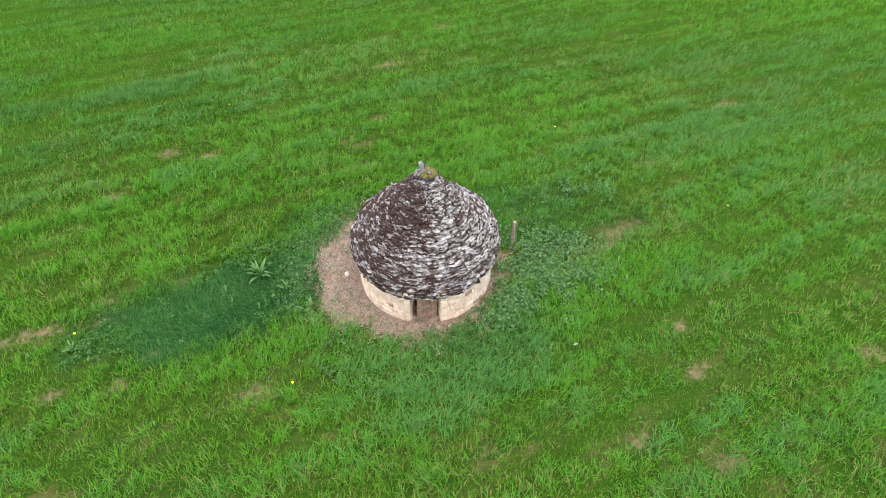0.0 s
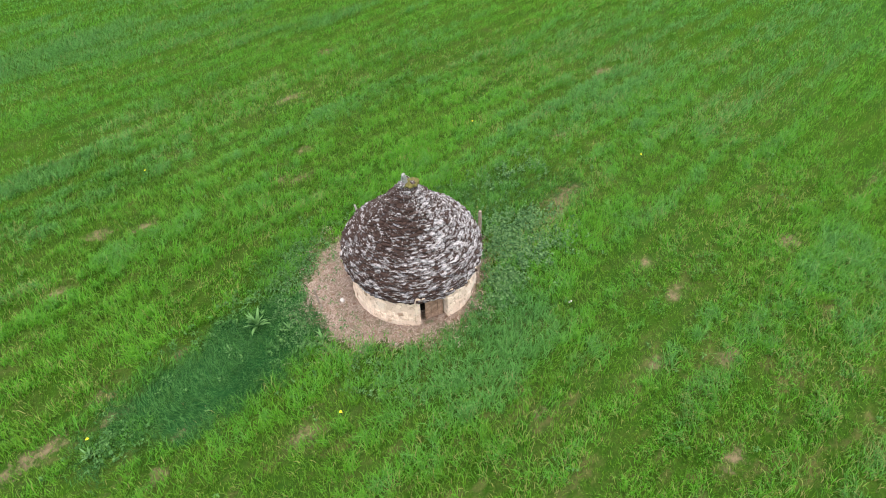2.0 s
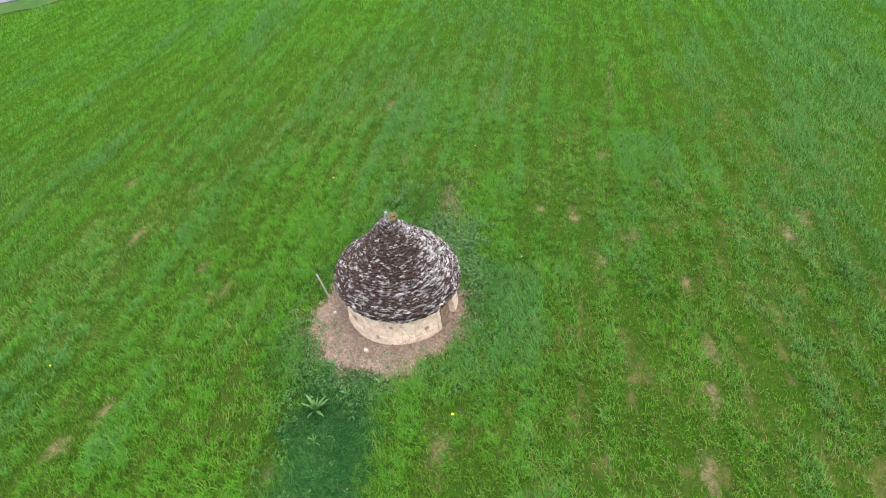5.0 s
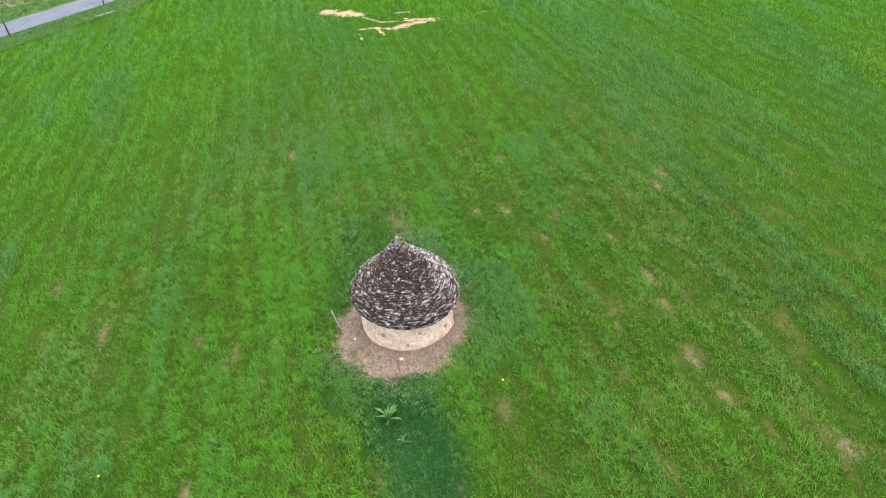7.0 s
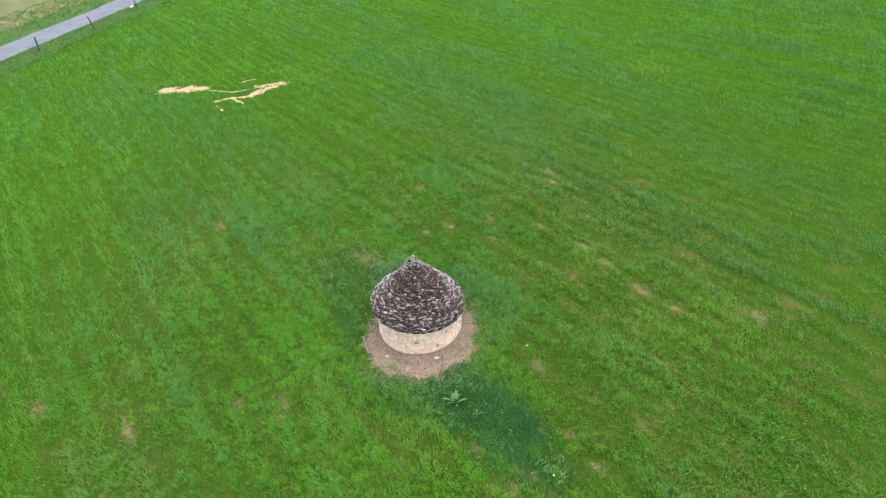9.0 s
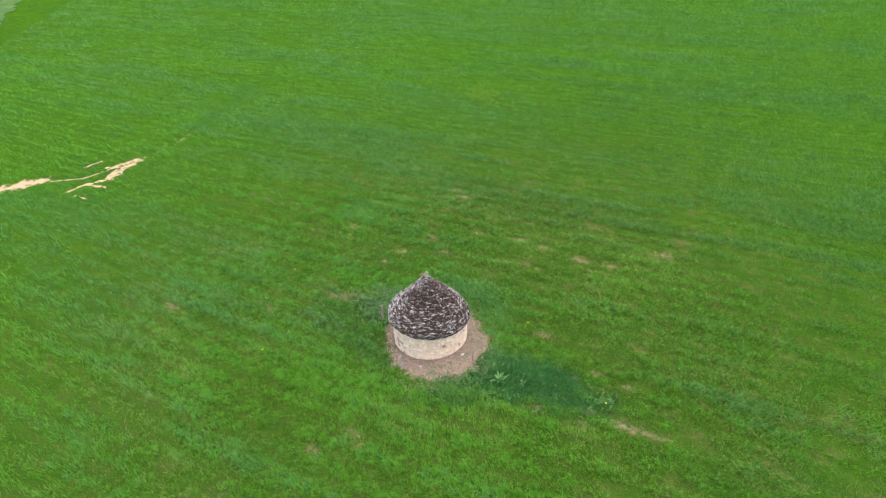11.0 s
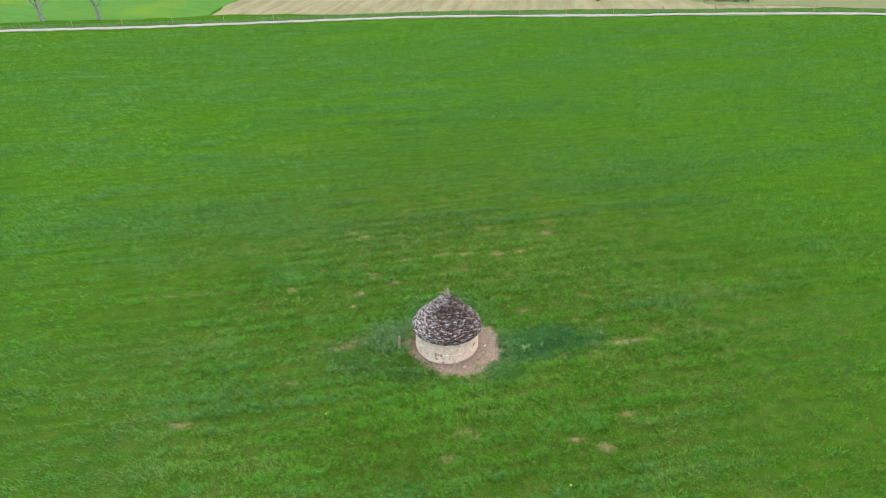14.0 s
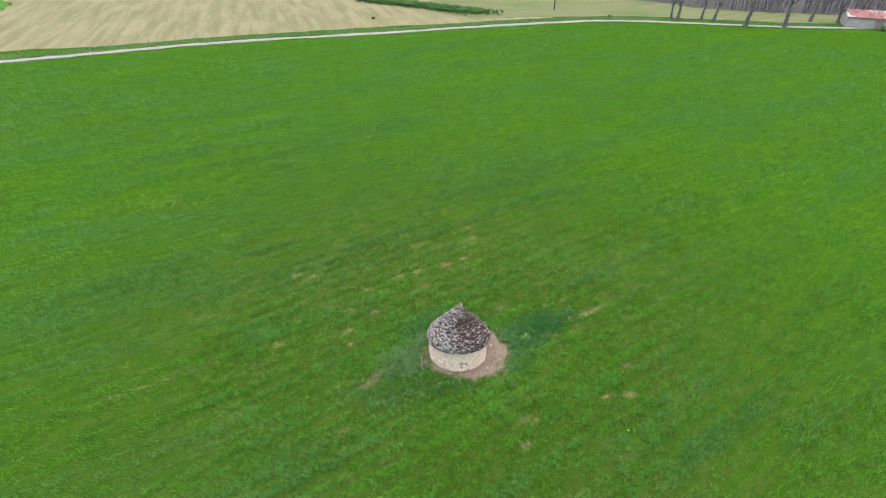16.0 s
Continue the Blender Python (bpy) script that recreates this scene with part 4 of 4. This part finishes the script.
def tree_arrays(seed, height, radius, lean, depth=4, sides=8, fork=0.34):
    rng = np.random.default_rng(seed)
    wood, twigs = ([], []), ([], [])
    trunk_len = height * fork
    path, radii, p = [], [], np.array((0.0, 0.0, -0.2))
    d = np.array((lean[0], lean[1], 1.0))
    for k in range(6):
        path.append(tuple(p))
        radii.append(radius * (1.25 if k == 0 else 1.05 if k == 1 else 1 - 0.07 * k))
        p = p + d * trunk_len / 5 + np.array((*rng.normal(0, 0.05, 2), 0)) * trunk_len / 5
    tube(path, radii, sides, *wood)
    for k in range(5):
        a = 6.28 * (k / 5) + rng.uniform(-0.4, 0.4)
        i = 5 if k < 3 else 4
        grow(rng, path[i], np.array((math.cos(a) * 0.7, math.sin(a) * 0.7, 0.75)) + d * 0.3, height * 0.3, radii[5] * 0.62, depth - 1, wood, twigs, 6)
    return wood, twigs


def bare_tree(place, height, radius, lean, bark, seed, label, group):
    tree = thing("bare_tree", (place[0], place[1], 0), label, "tree", group)
    wood, twigs = tree_arrays(seed, height, radius, lean, fork=0.2 if bark == M_PALEBARK else 0.34)
    child("trunk", fast_mesh("trunk", wood[0], wood[1], bark), tree)
    child("crown", fast_mesh("crown", twigs[0], twigs[1], M_TWIG), tree, "bare grey-brown twigs")
    return tree


for i, (x, y) in enumerate([(95.7, -56.2), (86.8, -59.0), (77.6, -61.6)]):
    bare_tree((x, y), 11 + i * 0.6, 0.36 - 0.04 * i, ((0.1, 0.0), (0.05, 0.05), (-0.03, 0.02))[i], M_PALEBARK, 300 + i, "leafless tree with pale spotted grey bark beside the track", "bare trees at the field's corner")
for i, (x, y, r, lx) in enumerate([(-58.9, -88.0, 0.26, 0.03), (-59.4, -86.6, 0.34, -0.05), (-64.6, -86.9, 0.28, -0.06), (-66.6, -86.0, 0.28, -0.28), (-69.2, -79.8, 0.41, -0.08), (-76.1, -78.2, 0.41, -0.03), (-85.3, -83.0, 0.36, -0.1), (-90.0, -81.4, 0.28, 0.05), (-93.0, -79.6, 0.26, 0.1)]):
    bare_tree((x, y), 12 if r > 0.35 else 8.5, r, (lx, 0.04), M_BARK, 320 + i, "thick grey-barked leafless tree by the track" if r > 0.35 else "slender dark leafless tree by the track", "bare trees by the track")
bare_tree((50.5, 44.0), 9, 0.3, (0.05, 0.02), M_BARK, 350, "leafless brown-barked tree beyond the ditch", "")


def make_wood():
    """The leafless wood behind the meadow."""
    rng = np.random.default_rng(400)
    kinds = []
    for k in range(6):
        wood, twigs = tree_arrays(410 + k, 10, 0.12, (rng.normal(0, 0.08), rng.normal(0, 0.08)), 4 if k < 2 else 3, 4, 0.22)
        v = np.array(wood[0] + twigs[0])
        t = np.array(wood[1] + [tuple(i + len(wood[0]) for i in q) for q in twigs[1]])
        kinds.append((v, t))
    edge = [(-52, -128), (-63.5, -111), (-72, -98.5), (-82, -93), (-95, -89.5), (-130, -84)]
    pieces = []
    while len(pieces) < 380:
        x = float(rng.uniform(-150, -50))
        front = float(np.interp(x, [p[0] for p in edge[::-1]], [p[1] for p in edge[::-1]]))
        y = front - abs(float(rng.exponential(9)))
        s = float(rng.uniform(0.6, 1.25))
        pieces.append((*kinds[int(rng.integers(2)) if rng.random() < 0.25 else int(rng.integers(2, 6))], pose(x, y, 0, 0, 0, float(rng.uniform(0, 360))) @ Matrix.Diagonal((s * 0.9, s * 0.9, s, 1))))
    return tagged(new("woodland", joined("woodland", pieces, M_TWIG)), "grey-brown leafless wood behind the meadow", "wood", kind="stuff")


make_wood()
region("wood_floor", [(-52, -129), (-63.5, -112), (-72, -99.5), (-82, -94), (-95, -90.5), (-130, -85), (-190, -84), (-190, -215), (-60, -200)], 0.07, M_LITTER, "grey-brown leaf litter under the bare wood", "wood floor", 0.5, 14)


# ---------- barn ----------
def make_tin():
    k = Nodes("rusty_red_tin", 0.6, 0.4)
    n = k.noise(0.9, 5, 0.7, k.map((0.9, 0.25, 1), 165))
    c = k.mix(k.between(n, 0.42, 0.56), (0.15, 0.04, 0.034), (0.23, 0.09, 0.078))
    k.color(k.mix(k.between(k.noise(0.55, 5, 0.75, k.map((1.2, 0.4, 1), 165)), 0.53, 0.6), c, (0.36, 0.33, 0.33)))
    return k.mat


M_TIN = make_tin()
M_BARNWALL = plain("pale_barn_boards", (0.34, 0.31, 0.29), (0.46, 0.43, 0.41), 0.8)
M_BARNEND = plain("grey_barn_end", (0.28, 0.275, 0.27), (0.40, 0.39, 0.38), 0.8)


def box_mesh(name, size, material, bevel=0.0):
    bm = bmesh.new()
    bmesh.ops.create_cube(bm, size=1.0)
    bmesh.ops.scale(bm, verts=bm.verts, vec=size)
    if bevel:
        bmesh.ops.bevel(bm, geom=bm.edges[:], offset=bevel, segments=1, affect="EDGES")
    return bm_mesh(name, bm, material)


def make_barn():
    length, deep, eave, ridge = 13.0, 5.0, 1.95, 2.8
    barn = thing("barn", (-88.3, -77.4, 0), "low barn with rusty red and pale tin roof by the track", "barn", turn=150)
    n = int(length / 0.28)
    board = box_mesh("board", (length / n - 0.015, 0.05, eave), M_BARNWALL)
    front = child("front_wall", box_mesh("front_wall", (length, 0.08, eave - 0.02), M_BARNWALL), barn, "", pose(length / 2, 0.06, eave / 2))
    for i in range(n):
        child("board", board, front, "", pose(-length / 2 + (i + 0.5) * length / n, -0.07, 0.01 * ((i * 7) % 3)))
    child("back_wall", box_mesh("back_wall", (length, 0.1, eave), M_BARNWALL), barn, "", pose(length / 2, deep, eave / 2))
    for x in (0.0, length):
        verts = [(0, 0.12, 0), (0, deep, 0), (0, deep, eave), (0, deep / 2, ridge - 0.08), (0, 0.12, eave)]
        verts += [(0.1, b, c) for _, b, c in verts]
        faces = [(4, 3, 2, 1, 0), (5, 6, 7, 8, 9)] + [(i, (i + 1) % 5, (i + 1) % 5 + 5, i + 5) for i in range(5)]
        child("gable_wall", mesh_of("gable_wall", verts, faces, M_BARNEND), barn, "pale grey gable end", pose(x - 0.05, 0, 0))
    slope = math.atan2(ridge - eave, deep / 2)
    for sgn in (0, 1):
        verts, faces = [], []
        run = deep / 2 + 0.4
        cols = int((length + 0.6) / 0.1)
        for i in range(cols + 1):
            z = 0.025 * (i % 2)
            for v in (0, run / math.cos(slope)):
                verts += [(-0.3 + i * 0.1, v * math.cos(slope), v * math.sin(slope) + z), (-0.3 + i * 0.1, v * math.cos(slope), v * math.sin(slope) + z - 0.012)]
        for i in range(cols):
            a, b = i * 4, i * 4 + 4
            faces += [(a, b, b + 2, a + 2), (a + 1, a + 3, b + 3, b + 1), (a, a + 1, b + 1, b), (a + 2, b + 2, b + 3, a + 3)]
        m = pose(0, -0.4, eave - 0.4 * math.tan(slope) + 0.06) if not sgn else pose(length, deep + 0.4, eave - 0.4 * math.tan(slope) + 0.06, 0, 0, 180)
        child("roof_sheet", mesh_of("roof_sheet", verts, faces, M_TIN), barn, "rusty red corrugated tin with pale patches", m)
    child("barn_door", box_mesh("barn_door", (1.4, 0.05, 1.6), M_POST, 0.01), barn, "grey plank door", pose(5.2, -0.06, 0.82))
    return barn


make_barn()


# ---------- pole ----------
def make_pole():
    pole = thing("utility_pole", (-39.1, -99.6, 0), "thin dark wooden pole standing in the meadow", "pole")
    verts, tris = [], []
    tube([(0, 0, -0.2), (0, 0, 3.5), (0.03, 0, 7.0)], [0.13, 0.12, 0.09], 8, verts, tris)
    child("shaft", fast_mesh("shaft", verts, tris, M_DARKPOST), pole)
    child("crossbar", box_mesh("crossbar", (1.1, 0.1, 0.1), M_DARKPOST, 0.01), pole, "", pose(0.03, 0, 6.7))
    return pole


make_pole()


# ---------- leaves, weeds, straw near the hut ----------
def leaf_cloud(name, label, material, places, leaves, size, height, seed, category="weeds", kind="stuff"):
    """Clumps of small diamond leaves on many stems."""
    rng = np.random.default_rng(seed)
    p = np.repeat(np.asarray(places), leaves, 0)
    n = len(p)
    r, a = np.abs(rng.normal(0, 0.05, n)), rng.uniform(0, 6.28, n)
    c = np.stack([p[:, 0] + r * np.cos(a), p[:, 1] + r * np.sin(a), rng.uniform(*height, n) * np.clip(1.3 - r * 6, 0.3, 1.2)], 1)
    ln, wd = rng.uniform(*size, n), rng.uniform(*size, n) * 0.75
    t = rng.uniform(0, 6.28, n)
    tilt = rng.normal(0.2, 0.45, n)
    d = np.stack([np.cos(t) * np.cos(tilt), np.sin(t) * np.cos(tilt), np.sin(tilt)], 1) * (ln / 2)[:, None]
    s = np.stack([-np.sin(t), np.cos(t), rng.normal(0, 0.35, n)], 1) * (wd / 2)[:, None]
    up = np.array((0, 0, 0.25)) * wd[:, None]
    verts = np.stack([c - d, c + s + up, c + d, c - s + up], 1).reshape(-1, 3)
    b = np.arange(n)[:, None] * 4
    tris = np.concatenate([b + (0, 1, 2), b + (0, 2, 3)], 1).reshape(-1, 3)
    return tagged(new(name, fast_mesh(name, verts, tris, material)), label, category, kind=kind)


def blob_places(rng, n, cx, cy, a, b, turn, hole=1.6):
    u, v = rng.normal(0, 0.5, n) * a, rng.normal(0, 0.5, n) * b
    c, s = math.cos(radians(turn)), math.sin(radians(turn))
    x, y = cx + u * c - v * s, cy + u * s + v * c
    k = (np.hypot(x - HUT[0], y - HUT[1]) > hole) & (fbm(x, y, 2.2, 71) > 0.43)
    return np.stack([x[k], y[k]], 1)


rng = np.random.default_rng(70)
weeds = np.concatenate([blob_places(rng, 1000, 2.75, 0.35, 1.25, 1.2, 0), blob_places(rng, 260, 1.9, -0.9, 0.9, 0.5, 30), blob_places(rng, 130, 3.6, 3.0, 2.4, 0.8, 5), blob_places(rng, 50, 1.2, 2.3, 1.6, 0.7, 0)])
leaf_cloud("weed_patch", "low blue-green leafy weeds beside the hut", M_WEED, weeds, 9, (0.03, 0.085), (0.03, 0.18), 72)
edge_a, edge_r = rng.normal(3.25, 0.85, 2200), rng.uniform(1.7, 3.3, 2200)
fringe = np.stack([HUT[0] + edge_r * np.cos(edge_a), HUT[1] + edge_r * np.sin(edge_a)], 1)
fringe = fringe[(rng.random(2200) < 0.12 + 0.8 * step(edge_r, 2.0, 2.7)) & (fbm(fringe[:, 0], fringe[:, 1], 2.0, 78) > 0.45)]
leaf_cloud("fringe_weeds", "small grey-green weeds creeping onto trodden soil", M_WEED, fringe, 8, (0.018, 0.05), (0.02, 0.10), 79)
rim = np.concatenate([blob_places(rng, 150, -2.6, 1.6, 1.8, 0.8, 50), blob_places(rng, 60, -2.9, -0.9, 0.6, 1.0, 0), blob_places(rng, 60, -6.5, -2.2, 0.8, 0.4, 25), blob_places(rng, 120, -4.0, 0.4, 1.8, 0.7, 28)])
leaf_cloud("rim_weeds", "mixed green weeds at the soil's edge", M_BROAD, rim, 8, (0.03, 0.07), (0.03, 0.14), 73)
a = rng.uniform(0, 6.28, 900)
r = np.sqrt(rng.uniform(4, 200, 900))
wild = np.stack([r * np.cos(a), r * np.sin(a)], 1)
wild = wild[fbm(wild[:, 0], wild[:, 1], 0.7, 75) > 0.57]
leaf_cloud("broad_weeds", "scattered broad-leaved weeds in the crop", M_BROAD, wild, 6, (0.03, 0.075), (0.06, 0.18), 74)


rail = new("fallen_rail", box_mesh("fallen_rail", (1.7, 0.09, 0.08), M_GREYPOST, 0.02))
rail.matrix_world = pose(29.25, 31.42, 0.08, 0, 2, -27)
tagged(rail, "pale weathered rail lying in the verge grass", "rail")


def straw():
    rng = np.random.default_rng(90)
    n = 55000
    x, y = rng.uniform(-3.6, 2.2, n), rng.uniform(-2.6, 3.0, n)
    keep = (bare_mask(x, y) + 1.1 * (fbm(x, y, 2.6, 93) - 0.5) > rng.uniform(0.25, 0.95, n)) & (np.hypot(x - HUT[0], y - HUT[1]) > 1.46)
    x, y = x[keep], y[keep]
    n = len(x)
    a, ln, wd = rng.uniform(0, 6.28, n), rng.uniform(0.03, 0.13, n), rng.uniform(0.004, 0.012, n)
    d, s = np.stack([np.cos(a), np.sin(a)], 1) * ln[:, None] / 2, np.stack([-np.sin(a), np.cos(a)], 1) * wd[:, None]
    p = np.stack([x, y], 1)
    z = rng.uniform(0.005, 0.04, n)
    verts = np.stack([np.column_stack([p - d - s, z]), np.column_stack([p - d + s, z]), np.column_stack([p + d, z + rng.uniform(-0.01, 0.05, n)])], 1).reshape(-1, 3)
    tagged(new("straw", fast_mesh("straw", verts, np.arange(3 * n).reshape(-1, 3), M_STRAW)), "pinkish dry straw and leaf litter on trodden soil", "litter", kind="stuff")


straw()


def leaf_mesh(seed, material):
    """A long arching leaf, 1 long, folded along its midrib."""
    rng = np.random.default_rng(seed)
    verts, faces = [], []
    for k in range(6):
        f = k / 5
        w = 0.065 * math.sin(math.pi * min(1, f * 0.9 + 0.1)) ** 0.8 + (0.012 if k < 5 else 0)
        z = 0.62 * f - 0.42 * f * f
        wave = rng.uniform(-0.02, 0.02)
        verts += [(f, -w, z + 0.35 * w + wave), (f, 0, z), (f, w, z + 0.35 * w - wave)]
    for k in range(5):
        b = k * 3
        faces += [(b, b + 3, b + 4, b + 1), (b + 1, b + 4, b + 5, b + 2)]
    return mesh_of("leaf", verts, faces, material, True)


LEAVES = [leaf_mesh(500 + i, M_ROSETTE) for i in range(4)]


def rosette(place, size, count, label, seed):
    rng = np.random.default_rng(seed)
    plant = thing("rosette_plant", (place[0], place[1], 0), label, "plant", "leaf rosettes in the dark grass")
    for i in range(count):
        s = size * float(rng.uniform(0.65, 1.1))
        child("leaf", LEAVES[int(rng.integers(4))], plant, "", pose(0, 0, 0.0, float(rng.uniform(-12, 12)), float(rng.uniform(-62, -10)), 360 * i / count + float(rng.uniform(-14, 14))) @ Matrix.Diagonal((s, s * 0.85, s, 1)))
    return plant


rosette((-3.62, -0.22), 0.42, 24, "large pale green leaf rosette in dark grass", 1)
rosette((-4.19, -0.74), 0.24, 7, "small pale leaf rosette in dark grass", 2)
rosette((-2.95, -0.55), 0.26, 8, "small pale leaf rosette in dark grass", 3)
rosette((-6.75, -2.3), 0.26, 9, "small pale leaf rosette at the crop's edge", 4)
rosette((-2.3, -1.05), 0.28, 8, "small green leaf rosette at the soil's edge", 5)
rosette((-5.2, 3.54), 0.25, 8, "small pale leaf rosette in the crop", 6)


def dandelion(place, height):
    flower = thing("dandelion", (place[0], place[1], 0), "yellow dandelion flower standing in the grass", "flower", "yellow flowers in the grass")
    verts, tris = [], []
    tube([(0, 0, 0), (0.01, 0, height * 0.6), (0.02, 0.01, height)], [0.004, 0.004, 0.003], 5, verts, tris)
    child("stalk", fast_mesh("stalk", verts, tris, M_BROAD), flower)
    bm = bmesh.new()
    for ring, (rad, up, cnt) in enumerate(((0.026, 0.0, 14), (0.018, 0.006, 10), (0.010, 0.010, 7))):
        for i in range(cnt):
            a = 6.283 * i / cnt + ring
            v = [bm.verts.new(p) for p in ((0, 0, up), (rad * math.cos(a - 0.2), rad * math.sin(a - 0.2), up + 0.006), (rad * 1.1 * math.cos(a), rad * 1.1 * math.sin(a), up + 0.004), (rad * math.cos(a + 0.2), rad * math.sin(a + 0.2), up + 0.006))]
            bm.faces.new(v)
    child("flower_head", bm_mesh("flower_head", bm, M_YELLOW), flower, "round yellow head", pose(0.02, 0.01, height))


for x, y, h in ((-2.27, -2.98, 0.24), (-6.75, -2.08, 0.26), (7.29, 2.33, 0.26), (-6.2, 6.3, 0.26), (3.4, 5.6, 0.25)):
    dandelion((x, y), h)


def pebble(place, size, label, seed):
    rng = np.random.default_rng(seed)
    bm = bmesh.new()
    bmesh.ops.create_icosphere(bm, subdivisions=2, radius=1.0)
    for v in bm.verts:
        v.co *= 1 + 0.3 * noise.noise(v.co * 1.7 + Vector((seed, 0, 0)))
    bmesh.ops.scale(bm, verts=bm.verts, vec=size)
    ob = new("loose_stone", bm_mesh("loose_stone", bm, M_PALE))
    ob.matrix_basis = pose(place[0], place[1], size[2] * 0.6, 0, 0, float(rng.uniform(0, 180)))
    return tagged(ob, label, "stone", "loose stones on the ground")


pebble((-1.72, -0.09), (0.075, 0.05, 0.04), "small white stone on trodden soil", 1)
pebble((-1.15, 1.45), (0.05, 0.04, 0.03), "small white stone on trodden soil", 2)
pebble((3.1, -1.75), (0.06, 0.022, 0.02), "narrow pale stone in the grass", 3)
pebble((56.3, 20.2), (0.4, 0.22, 0.14), "pale boulder beside the asphalt lane", 4)


# ---------- low green strip and bushes in the stubble ----------
rng = np.random.default_rng(130)
k = rng.random(1500)
strip = np.stack([-1.0 - 22.5 * k + rng.normal(0, 1.5, 1500), -113.5 + 18.0 * k + rng.normal(0, 1.2, 1500)], 1)
leaf_cloud("green_strip", "strip of low dark green plants in the stubble", M_BROAD, strip, 10, (0.2, 0.45), (0.1, 0.7), 131, "plants")
for x, y, s in ((-1.4, -91.6, 0.2), (-47.5, -91.0, 0.2), (-92.5, -73.4, 0.6)):
    puff = rng.normal(0, 0.28, (60, 2)) * s * 2 + (x, y)
    leaf_cloud("bush", "small dark bush standing in pale grass", M_WEED, puff, 12, (0.08, 0.18), (0.05, 1.6 * s), int(abs(x)) + 140, "bush", "")

spot = rng.normal(0, 1, (260, 2)) * (1.3, 0.6) + (18.2, -18.6)
leaf_cloud("yellow_weeds", "patch of yellow-green flowering weeds in the crop", leaf_material("yellow_green_leaf", (0.11, 0.25, 0.012), (0.19, 0.31, 0.02)), spot, 8, (0.035, 0.07), (0.06, 0.2), 151)
